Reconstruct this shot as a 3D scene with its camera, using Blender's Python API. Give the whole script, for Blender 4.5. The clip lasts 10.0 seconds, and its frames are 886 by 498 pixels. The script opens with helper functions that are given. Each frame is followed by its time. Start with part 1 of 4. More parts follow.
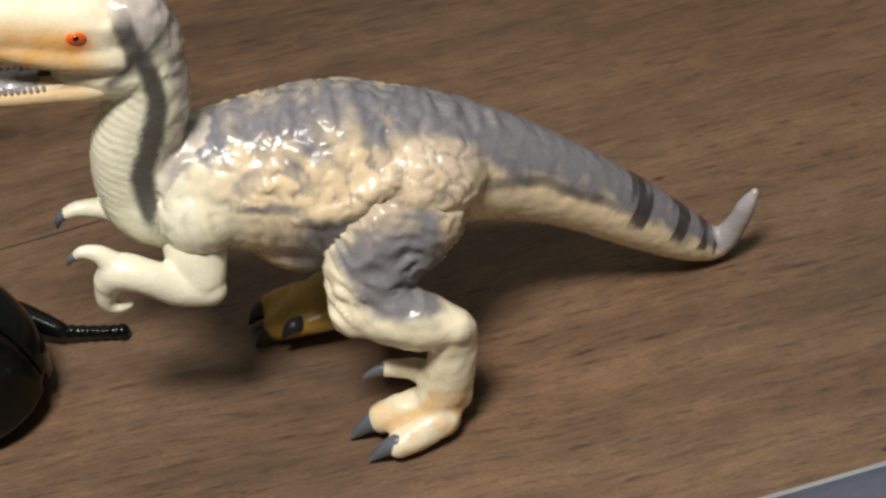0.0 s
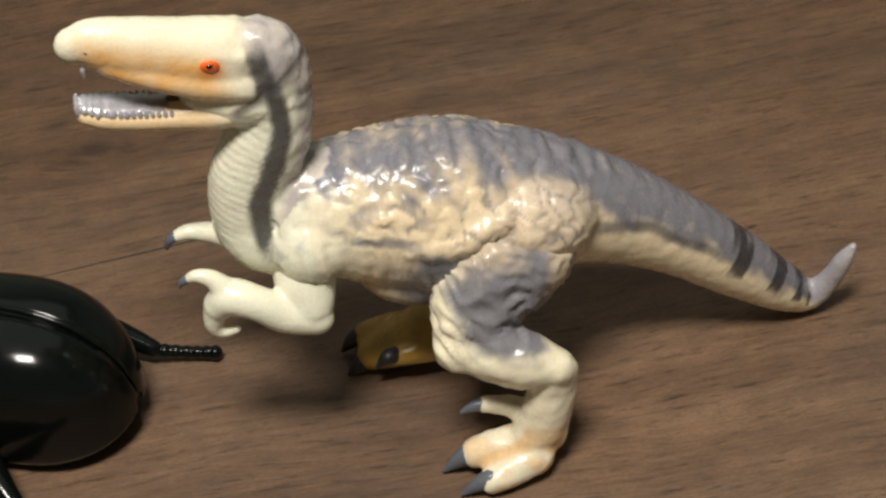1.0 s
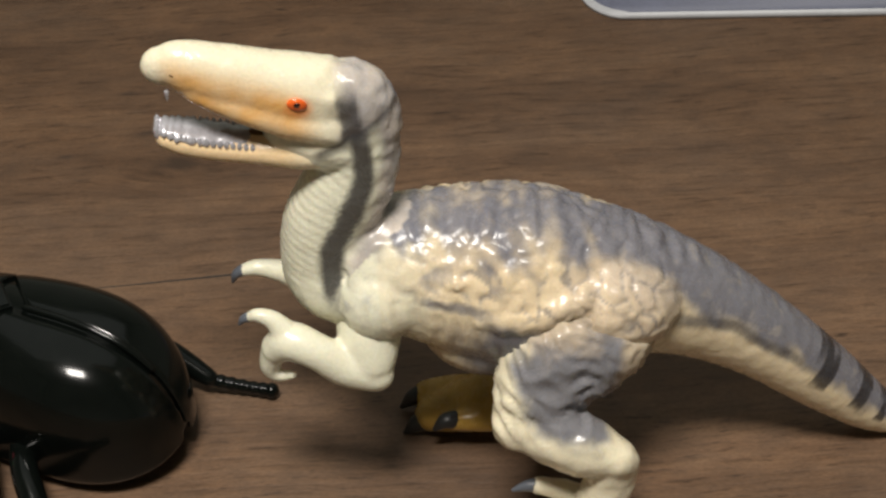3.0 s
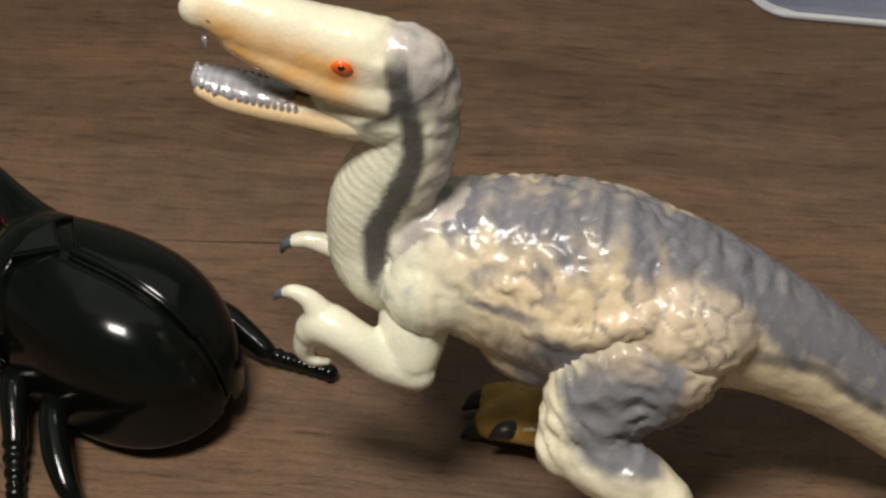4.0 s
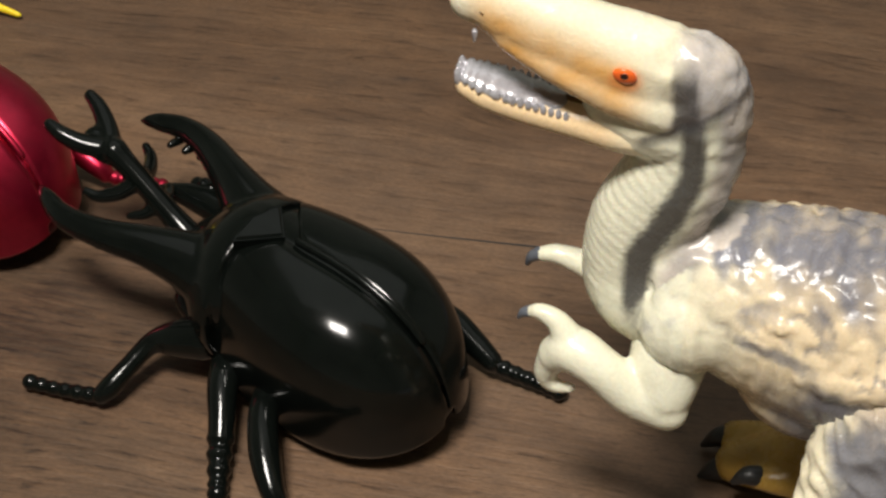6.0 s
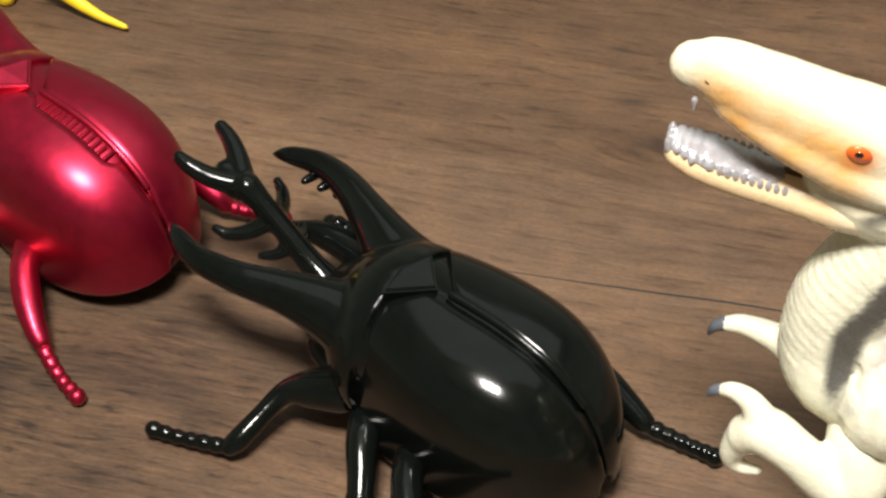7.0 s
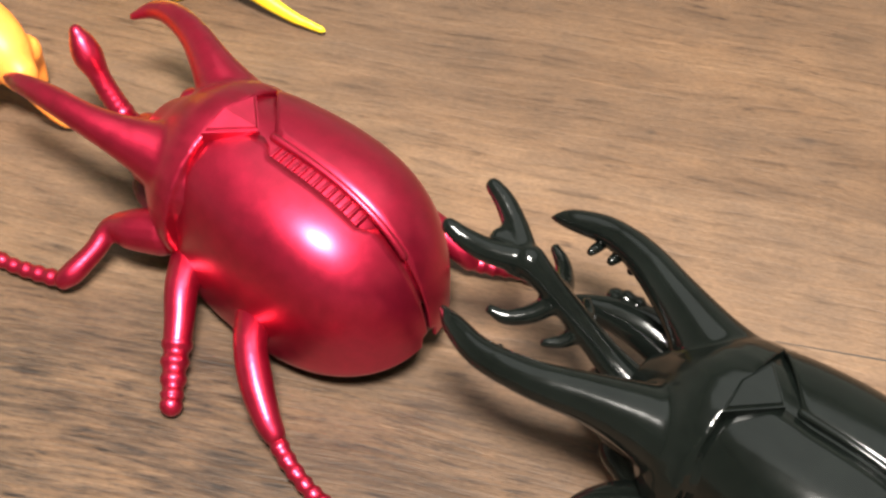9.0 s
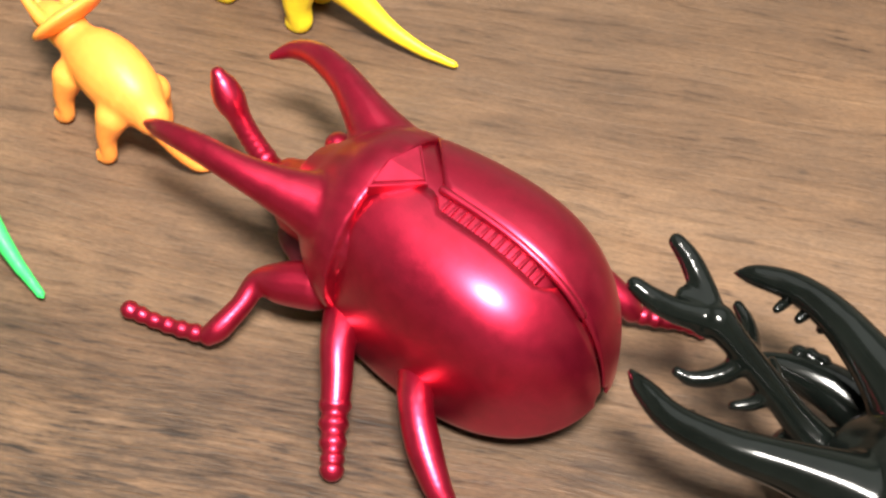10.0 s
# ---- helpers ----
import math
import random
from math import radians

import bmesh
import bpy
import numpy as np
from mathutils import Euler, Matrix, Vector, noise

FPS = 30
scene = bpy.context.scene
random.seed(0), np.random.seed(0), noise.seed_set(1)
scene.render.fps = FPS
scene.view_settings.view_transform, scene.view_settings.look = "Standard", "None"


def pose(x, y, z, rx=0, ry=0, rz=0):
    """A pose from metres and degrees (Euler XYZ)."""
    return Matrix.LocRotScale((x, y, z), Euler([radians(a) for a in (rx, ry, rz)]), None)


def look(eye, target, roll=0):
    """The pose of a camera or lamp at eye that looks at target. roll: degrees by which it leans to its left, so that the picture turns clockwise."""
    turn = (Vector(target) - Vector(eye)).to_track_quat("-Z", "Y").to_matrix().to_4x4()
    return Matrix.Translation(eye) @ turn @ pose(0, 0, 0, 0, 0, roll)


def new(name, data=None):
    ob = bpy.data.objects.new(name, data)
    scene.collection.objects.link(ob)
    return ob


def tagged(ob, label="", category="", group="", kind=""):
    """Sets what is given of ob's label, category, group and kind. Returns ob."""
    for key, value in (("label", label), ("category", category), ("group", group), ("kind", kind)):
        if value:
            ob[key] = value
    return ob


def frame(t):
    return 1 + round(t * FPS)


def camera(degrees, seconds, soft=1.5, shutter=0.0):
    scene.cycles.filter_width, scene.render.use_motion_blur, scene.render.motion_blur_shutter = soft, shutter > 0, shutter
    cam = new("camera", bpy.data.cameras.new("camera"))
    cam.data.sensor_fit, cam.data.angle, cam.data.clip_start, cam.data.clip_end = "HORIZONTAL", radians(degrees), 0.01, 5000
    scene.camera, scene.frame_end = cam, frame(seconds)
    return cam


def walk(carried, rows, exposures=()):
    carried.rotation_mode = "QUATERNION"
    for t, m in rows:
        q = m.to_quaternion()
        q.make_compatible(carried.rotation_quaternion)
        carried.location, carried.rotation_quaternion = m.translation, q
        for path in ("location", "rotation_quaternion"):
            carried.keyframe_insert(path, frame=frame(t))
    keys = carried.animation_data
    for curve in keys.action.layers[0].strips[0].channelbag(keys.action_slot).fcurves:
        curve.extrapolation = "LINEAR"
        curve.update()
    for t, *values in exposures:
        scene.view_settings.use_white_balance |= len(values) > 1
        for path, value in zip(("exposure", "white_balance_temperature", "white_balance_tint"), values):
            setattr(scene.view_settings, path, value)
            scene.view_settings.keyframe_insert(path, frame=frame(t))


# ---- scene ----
cam = camera(25.4, 10.0, soft=2.6)
PATH = [
    (0, (-0.027, -0.288, 0.32), (0.078, 1.068, -1.146), -10.7),
    (0.5, (-0.035, -0.283, 0.322), (0.075, 1.078, -1.139), -9.7),
    (1, (-0.048, -0.283, 0.328), (0.067, 1.083, -1.128), -7.6),
    (1.5, (-0.051, -0.286, 0.329), (0.056, 1.095, -1.114), -6.8),
    (2, (-0.049, -0.286, 0.329), (0.044, 1.106, -1.104), -7.2),
    (2.5, (-0.044, -0.283, 0.325), (0.03, 1.119, -1.099), -6.4),
    (2.7, (-0.046, -0.279, 0.328), (0.026, 1.118, -1.101), -4.4),
    (3.8, (-0.013, -0.24, 0.297), (-0.208, 1.139, -1.139), -3.0),
    (4, (-0.008, -0.241, 0.299), (-0.253, 1.126, -1.14), -3.8),
    (4.5, (-0.002, -0.23, 0.288), (-0.323, 1.126, -1.147), -3.8),
    (5, (-0.002, -0.222, 0.278), (-0.394, 1.1, -1.17), -4.6),
    (5.2, (-0.005, -0.222, 0.28), (-0.416, 1.094, -1.168), -4.9),
    (6.3, (-0.034, -0.213, 0.285), (-0.435, 1.093, -1.176), -3.9),
    (6.5, (-0.037, -0.209, 0.283), (-0.444, 1.094, -1.178), -3.9),
    (7, (-0.064, -0.201, 0.282), (-0.442, 1.084, -1.203), -2.0),
    (7.5, (-0.079, -0.193, 0.281), (-0.44, 1.073, -1.225), -1.3),
    (8, (-0.09, -0.187, 0.274), (-0.446, 1.069, -1.242), -1.6),
    (8.5, (-0.117, -0.168, 0.267), (-0.429, 1.059, -1.28), -0.1),
    (9, (-0.139, -0.154, 0.265), (-0.412, 1.036, -1.32), 1.4),
    (9.5, (-0.165, -0.15, 0.266), (-0.387, 1.033, -1.331), 3.4),
    (10, (-0.178, -0.144, 0.261), (-0.384, 1.037, -1.34), 3.5),
]
EXPOSURES = [(0, 0.0), (2.7, -0.08), (4.0, -0.2), (5.2, -0.18), (6.3, 0.28), (6.8, 0.62), (7.5, 1.12), (8.0, 1.44), (9.0, 1.8), (10.0, 1.74)]
walk(cam, [(t, look(eye, target, roll)) for t, eye, target, roll in PATH], EXPOSURES)

# ---- light: a lamp above the table and an added wide fill under the ceiling, in a closed room ----
world = bpy.data.worlds.new("world")
scene.world = world
world.use_nodes = True
world.node_tree.nodes["Background"].inputs[0].default_value = (0.9, 0.95, 1.0, 1)
world.node_tree.nodes["Background"].inputs[1].default_value = 0.05


def area_lamp(name, eye, target, power, wide, deep, colour):
    data = bpy.data.lights.new(name, "AREA")
    data.shape, data.size, data.size_y, data.energy, data.color = "RECTANGLE", wide, deep, power, colour
    ob = new(name, data)
    ob.matrix_world = look(eye, target)
    return ob


area_lamp("table_lamp", (-0.12, -0.25, 0.82), (-0.10, 0.0, 0.0), 9.1, 0.22, 0.14, (1.0, 0.945, 0.87))
# unseen fill, added to lift the shadows and give broad reflections
area_lamp("ceiling_fill", (0.1, 0.75, 1.73), (0.1, 0.75, 0.0), 4.9, 2.2, 1.7, (0.96, 1.0, 0.96))


# ---- materials ----
def material(name):
    m = bpy.data.materials.new(name)
    m.use_nodes = True
    return m, m.node_tree, m.node_tree.nodes["Principled BSDF"]


def node(tree, kind, **sets):
    n = tree.nodes.new(kind)
    for key, value in sets.items():
        n.inputs[key.replace("_", " ")].default_value = value
    return n


def link(tree, a, b):
    tree.links.new(a, b)


def maths(tree, op, a, b=None, c=None):
    n = tree.nodes.new("ShaderNodeMath")
    n.operation = op
    for i, v in enumerate((a, b, c)):
        if v is None:
            continue
        if isinstance(v, (int, float)):
            n.inputs[i].default_value = v
        else:
            link(tree, v, n.inputs[i])
    return n.outputs[0]


def mapped(tree, coords, scale, offset=(0, 0, 0)):
    n = tree.nodes.new("ShaderNodeMapping")
    n.inputs["Scale"].default_value = scale
    n.inputs["Location"].default_value = offset
    link(tree, coords, n.inputs["Vector"])
    return n.outputs[0]


def noise_of(tree, vec, scale=1.0, detail=4.0, rough=0.6, warp=0.0):
    n = node(tree, "ShaderNodeTexNoise", Scale=scale, Detail=detail, Roughness=rough, Distortion=warp)
    link(tree, vec, n.inputs["Vector"])
    return n.outputs["Fac"]


def ramp(tree, fac, stops):
    n = tree.nodes.new("ShaderNodeValToRGB")
    e = n.color_ramp.elements
    while len(e) < len(stops):
        e.new(0.5)
    for k, (p, c) in enumerate(stops):
        e[k].position = p
        e[k].color = c if len(c) == 4 else (*c, 1)
    link(tree, fac, n.inputs["Fac"])
    return n.outputs["Color"]


def mix(tree, kind, fac, a, b):
    n = tree.nodes.new("ShaderNodeMix")
    n.data_type, n.blend_type = "RGBA", kind
    for v, i in ((fac, 0), (a, 6), (b, 7)):
        if isinstance(v, (int, float)):
            n.inputs[i].default_value = v
        elif isinstance(v, tuple):
            n.inputs[i].default_value = (*v, 1)
        else:
            link(tree, v, n.inputs[i])
    return n.outputs[2]


def bump(tree, shader, height, depth, strength=1.0):
    n = node(tree, "ShaderNodeBump", Strength=strength, Distance=depth)
    link(tree, height, n.inputs["Height"])
    link(tree, n.outputs["Normal"], shader.inputs["Normal"])


def wood_material():
    m, t, s = material("brown_wood")
    co = t.nodes.new("ShaderNodeTexCoord").outputs["Object"]
    sep = t.nodes.new("ShaderNodeSeparateXYZ")
    link(t, co, sep.inputs[0])
    x, y = sep.outputs[0], sep.outputs[1]
    # the knot bends the grain round itself
    kx = maths(t, "DIVIDE", maths(t, "ADD", x, 0.100), 0.0085)
    ky = maths(t, "DIVIDE", maths(t, "SUBTRACT", y, 0.080), 0.0050)
    kr = maths(t, "SQRT", maths(t, "ADD", maths(t, "MULTIPLY", kx, kx), maths(t, "MULTIPLY", ky, ky)))
    near = maths(t, "EXPONENT", maths(t, "MULTIPLY", maths(t, "MULTIPLY", kr, kr), -0.25))
    bend = maths(t, "MULTIPLY", maths(t, "MULTIPLY", ky, near), -0.0035)
    slow = noise_of(t, mapped(t, co, (9, 16, 1)), 1.0, 2.0, 0.5)
    wavy = maths(t, "MULTIPLY", maths(t, "SUBTRACT", slow, 0.5), 0.014)
    gy = maths(t, "ADD", maths(t, "ADD", y, bend), wavy)
    comb = t.nodes.new("ShaderNodeCombineXYZ")
    link(t, x, comb.inputs[0])
    link(t, gy, comb.inputs[1])
    g = comb.outputs[0]
    broad = noise_of(t, mapped(t, g, (9, 58, 1)), 1.0, 5.0, 0.62)
    streak = noise_of(t, mapped(t, g, (70, 760, 1)), 1.0, 6.0, 0.62)
    dash = noise_of(t, mapped(t, g, (130, 820, 1), (2.3, 7.7, 0)), 1.0, 6.0, 0.62, 0.25)
    spread = noise_of(t, mapped(t, co, (38, 95, 1), (9.1, 2.4, 0)), 1.0, 3.0, 0.55)
    pores = noise_of(t, mapped(t, g, (260, 2600, 1), (3.1, 1.7, 0)), 1.0, 3.0, 0.6)
    blotch = noise_of(t, mapped(t, co, (13, 26, 1), (1.3, 4.2, 0)), 1.0, 4.0, 0.6)
    cloud = noise_of(t, mapped(t, co, (120, 190, 1), (5.3, 0.2, 0)), 1.0, 4.0, 0.65)
    grains = noise_of(t, mapped(t, co, (900, 1900, 900)), 1.0, 2.0, 0.5)
    base = ramp(t, broad, [(0.28, (0.090, 0.054, 0.033)), (0.50, (0.142, 0.087, 0.053)), (0.72, (0.186, 0.118, 0.073))])
    lines = ramp(t, streak, [(0.30, (0.46, 0.44, 0.43)), (0.44, (0.90, 0.89, 0.88)), (0.60, (1.0, 1.0, 1.0)), (0.74, (1.2, 1.18, 1.14))])
    c = mix(t, "MULTIPLY", 0.9, base, lines)
    # dark dashes and pores grow stronger towards the near side
    near_side = maths(t, "MULTIPLY", maths(t, "SUBTRACT", 0.035, y), 14.0)
    near_side = maths(t, "MINIMUM", maths(t, "MAXIMUM", near_side, 0.0), 0.35)
    patch = ramp(t, maths(t, "ADD", blotch, maths(t, "ADD", maths(t, "MULTIPLY", near_side, 0.45), maths(t, "SUBTRACT", spread, 0.5))), [(0.40, (0.22, 0.22, 0.22)), (0.66, (1, 1, 1))])
    dashes = ramp(t, dash, [(0.30, (0.22, 0.20, 0.20)), (0.43, (1, 1, 1)), (0.62, (1, 1, 1)), (0.78, (1.25, 1.24, 1.22))])
    c = mix(t, "MULTIPLY", maths(t, "MULTIPLY", patch, 0.9), c, dashes)
    dots = ramp(t, pores, [(0.28, (0.35, 0.33, 0.32)), (0.40, (1, 1, 1))])
    c = mix(t, "MULTIPLY", maths(t, "MULTIPLY", patch, 0.7), c, dots)
    tone = ramp(t, blotch, [(0.30, (0.80, 0.82, 0.86)), (0.65, (1.12, 1.08, 1.02))])
    c = mix(t, "MULTIPLY", 1.0, c, tone)
    c = mix(t, "MULTIPLY", 0.7, c, ramp(t, cloud, [(0.30, (0.74, 0.76, 0.80)), (0.65, (1.14, 1.11, 1.06))]))
    c = mix(t, "MULTIPLY", 0.5, c, ramp(t, grains, [(0.35, (0.72, 0.71, 0.70)), (0.6, (1.1, 1.1, 1.1))]))
    # fall-off of the light, put into the colour: darker towards the board's far side
    far_falloff = ramp(t, maths(t, "ADD", maths(t, "MULTIPLY", gy, 5.0), maths(t, "MULTIPLY", maths(t, "SUBTRACT", blotch, 0.5), 0.9)), [(0.12, (1.06, 1.05, 1.03)), (0.55, (0.76, 0.73, 0.69))])
    c = mix(t, "MULTIPLY", 1.0, c, far_falloff)
    rough_r = maths(t, "ADD", kr, maths(t, "MULTIPLY", maths(t, "SUBTRACT", streak, 0.5), 1.6))
    ring = maths(t, "SINE", maths(t, "MULTIPLY", rough_r, 6.0))
    eye = maths(t, "EXPONENT", maths(t, "MULTIPLY", maths(t, "MULTIPLY", rough_r, rough_r), -1.1))
    knot = maths(t, "MULTIPLY", eye, maths(t, "ADD", 0.62, maths(t, "MULTIPLY", ring, 0.25)))
    c = mix(t, "MIX", knot, c, (0.035, 0.022, 0.014))
    # darker, with coarser streaks, in the near left part of the board
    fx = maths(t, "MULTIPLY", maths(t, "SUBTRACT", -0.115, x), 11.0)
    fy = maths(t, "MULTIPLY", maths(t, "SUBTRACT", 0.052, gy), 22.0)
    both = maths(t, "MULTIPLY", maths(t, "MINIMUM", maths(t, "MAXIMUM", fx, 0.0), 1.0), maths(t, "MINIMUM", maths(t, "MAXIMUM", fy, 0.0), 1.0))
    dark_streaks = ramp(t, maths(t, "ADD", maths(t, "MULTIPLY", dash, 0.6), maths(t, "MULTIPLY", spread, 0.4)), [(0.37, (0.15, 0.14, 0.14)), (0.46, (0.48, 0.47, 0.46)), (0.60, (0.92, 0.91, 0.89))])
    c = mix(t, "MULTIPLY", both, c, dark_streaks)
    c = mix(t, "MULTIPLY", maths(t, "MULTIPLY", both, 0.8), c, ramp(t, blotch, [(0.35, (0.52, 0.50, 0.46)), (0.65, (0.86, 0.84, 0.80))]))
    # dark flecks
    for px, py, rx, ry in ((-0.155, 0.0800, 0.0012, 0.0006), (-0.114, 0.1070, 0.0030, 0.0007), (-0.1275, 0.0850, 0.0022, 0.0008), (-0.108, 0.0905, 0.0040, 0.0012)):
        ex = maths(t, "DIVIDE", maths(t, "SUBTRACT", x, px), rx)
        ey = maths(t, "DIVIDE", maths(t, "SUBTRACT", gy, maths(t, "ADD", wavy, py)), ry)
        rr = maths(t, "ADD", maths(t, "MULTIPLY", ex, ex), maths(t, "MULTIPLY", ey, ey))
        c = mix(t, "MIX", maths(t, "MULTIPLY", maths(t, "EXPONENT", maths(t, "MULTIPLY", rr, -1.0)), maths(t, "MULTIPLY", streak, 1.3)), c, (0.030, 0.020, 0.015))
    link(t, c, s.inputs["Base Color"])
    link(t, maths(t, "ADD", 0.42, maths(t, "MULTIPLY", streak, 0.22)), s.inputs["Roughness"])
    s.inputs["Specular IOR Level"].default_value = 0.35
    bump(t, s, maths(t, "ADD", maths(t, "MULTIPLY", pores, 0.5), streak), 0.00035, 0.6)
    return m


def paint(name, colour, rough, metal=0.0, coat=0.0, speck=0.15, scale=900.0, relief=0.0, coat_rough=0.08, spec=0.5, sub=0.0):
    m, t, s = material(name)
    co = t.nodes.new("ShaderNodeTexCoord").outputs["Object"]
    big = noise_of(t, co, scale * 0.12, 3.0, 0.6)
    fine = noise_of(t, co, scale, 2.0, 0.6)
    both = maths(t, "ADD", maths(t, "MULTIPLY", big, 0.6), maths(t, "MULTIPLY", fine, 0.4))
    lo = tuple(v * (1 - speck) for v in colour)
    hi = tuple(min(1.0, v * (1 + speck)) for v in colour)
    link(t, ramp(t, both, [(0.35, lo), (0.65, hi)]), s.inputs["Base Color"])
    link(t, maths(t, "ADD", rough * 0.8, maths(t, "MULTIPLY", both, rough * 0.4)), s.inputs["Roughness"])
    s.inputs["Metallic"].default_value = metal
    s.inputs["Coat Weight"].default_value = coat
    s.inputs["Coat Roughness"].default_value = coat_rough
    s.inputs["Specular IOR Level"].default_value = spec
    if sub:
        s.inputs["Subsurface Weight"].default_value = sub
        s.inputs["Subsurface Radius"].default_value = (0.004, 0.002, 0.001)
        s.inputs["Subsurface Scale"].default_value = 0.5
    if relief:
        bump(t, s, both, relief, 0.5)
    return m


def hide_material():
    """Painted vinyl: the colours are laid on by the paint layer of the mesh, with fine skin relief."""
    m, t, s = material("painted_vinyl")
    a = t.nodes.new("ShaderNodeVertexColor")
    a.layer_name = "paint"
    co = t.nodes.new("ShaderNodeTexCoord").outputs["Object"]
    fine = noise_of(t, co, 1500, 3.0, 0.6)
    mid = noise_of(t, co, 420, 3.0, 0.6, 0.6)
    c = mix(t, "MULTIPLY", 0.25, a.outputs["Color"], ramp(t, fine, [(0.3, (0.78, 0.77, 0.76)), (0.65, (1.1, 1.1, 1.1))]))
    link(t, c, s.inputs["Base Color"])
    link(t, maths(t, "ADD", 0.07, maths(t, "MULTIPLY", mid, 0.40)), s.inputs["Roughness"])
    s.inputs["Subsurface Weight"].default_value = 0.12
    s.inputs["Subsurface Radius"].default_value = (0.003, 0.002, 0.001)
    s.inputs["Subsurface Scale"].default_value = 0.4
    bump(t, s, maths(t, "ADD", mid, maths(t, "MULTIPLY", fine, 0.2)), 0.0004, 0.35)
    return m


WOOD = wood_material()
HIDE = hide_material()
BLACK = paint("black_gloss_plastic", (0.0030, 0.0040, 0.0034), 0.16, spec=0.24, coat=0.12, speck=0.25, scale=500, coat_rough=0.05)
RED = paint("red_pearl_paint", (0.43, 0.012, 0.045), 0.40, metal=0.95, coat=0.4, speck=0.12, scale=3600, coat_rough=0.28)
RED_DARK = paint("dark_red_plastic", (0.10, 0.006, 0.016), 0.40, metal=0.5, speck=0.2)
ORANGE = paint("orange_rubber", (0.94, 0.30, 0.05), 0.5, speck=0.08, scale=500, relief=0.0002, sub=0.2)
YELLOW = paint("yellow_rubber", (0.85, 0.62, 0.02), 0.5, speck=0.08, scale=500, relief=0.0002, sub=0.2)
GREEN = paint("green_rubber", (0.04, 0.62, 0.13), 0.5, speck=0.1, scale=500, relief=0.0002, sub=0.2)
DARKGREEN = paint("dark_green_rubber", (0.03, 0.06, 0.04), 0.5, speck=0.1, scale=500, relief=0.0002)
CLAW = paint("slate_claw_paint", (0.105, 0.115, 0.135), 0.38, speck=0.15, scale=900)
CLAWDARK = paint("dark_claw_paint", (0.02, 0.02, 0.02), 0.4, speck=0.15, scale=900)
MOUTH = paint("brown_mouth_paint", (0.16, 0.075, 0.02), 0.45, speck=0.2, scale=700, relief=0.0002)
SILVER = paint("silver_tooth_paint", (0.60, 0.59, 0.63), 0.20, metal=0.5, coat=0.5, speck=0.15, scale=1500, relief=0.0005)
EYERED = paint("red_eye_paint", (0.80, 0.13, 0.02), 0.25, coat=0.5, speck=0.2)
PUPIL = paint("black_eye_paint", (0.02, 0.006, 0.004), 0.2, coat=0.5, speck=0.2)
SLATE = paint("slate_blue_plastic", (0.105, 0.115, 0.165), 0.55, speck=0.12, scale=700, relief=0.0001)
RIM = paint("pale_rim_plastic", (0.42, 0.43, 0.45), 0.4, speck=0.08, scale=700)
PLASTER = paint("grey_plaster", (0.72, 0.74, 0.68), 0.8, speck=0.08, scale=30, relief=0.002)
FLOORING = paint("brown_floor", (0.22, 0.16, 0.11), 0.6, speck=0.2, scale=30, relief=0.002)


# ---- mesh helpers ----
MM = 0.001


def mesh_of(bm, name="mesh"):
    bmesh.ops.recalc_face_normals(bm, faces=bm.faces[:])
    me = bpy.data.meshes.new(name)
    bm.to_mesh(me)
    bm.free()
    return me


def smooth(me, on=True):
    me.polygons.foreach_set("use_smooth", [on] * len(me.polygons))
    return me


def empty(name, m, label, category, group="", kind=""):
    e = new(name)
    e.empty_display_size = 0.005
    e.matrix_world = m
    return tagged(e, label, category, group, kind)


def part(name, what, mat, parent=None, label="", flat=False):
    """Links a bmesh or a mesh as one object under a thing or a part."""
    me = what if isinstance(what, bpy.types.Mesh) else mesh_of(what, name)
    smooth(me, not flat)
    me.materials.clear()
    me.materials.append(mat)
    ob = new(name, me)
    if parent is not None:
        ob.parent = parent
    if label:
        tagged(ob, label)
    return ob


def smoothed(stations, steps):
    """Catmull-Rom through rows of numbers."""
    p = np.array(stations, float)
    p = np.vstack([2 * p[0] - p[1], p, 2 * p[-1] - p[-2]])
    out = []
    for i in range(1, len(p) - 2):
        for k in range(steps):
            u = k / steps
            a, b, c, d = p[i - 1], p[i], p[i + 1], p[i + 2]
            out.append(0.5 * (2 * b + (c - a) * u + (2 * a - 5 * b + 4 * c - d) * u * u + (3 * b - a - 3 * c + d) * u ** 3))
    out.append(p[-2])
    return np.array(out)


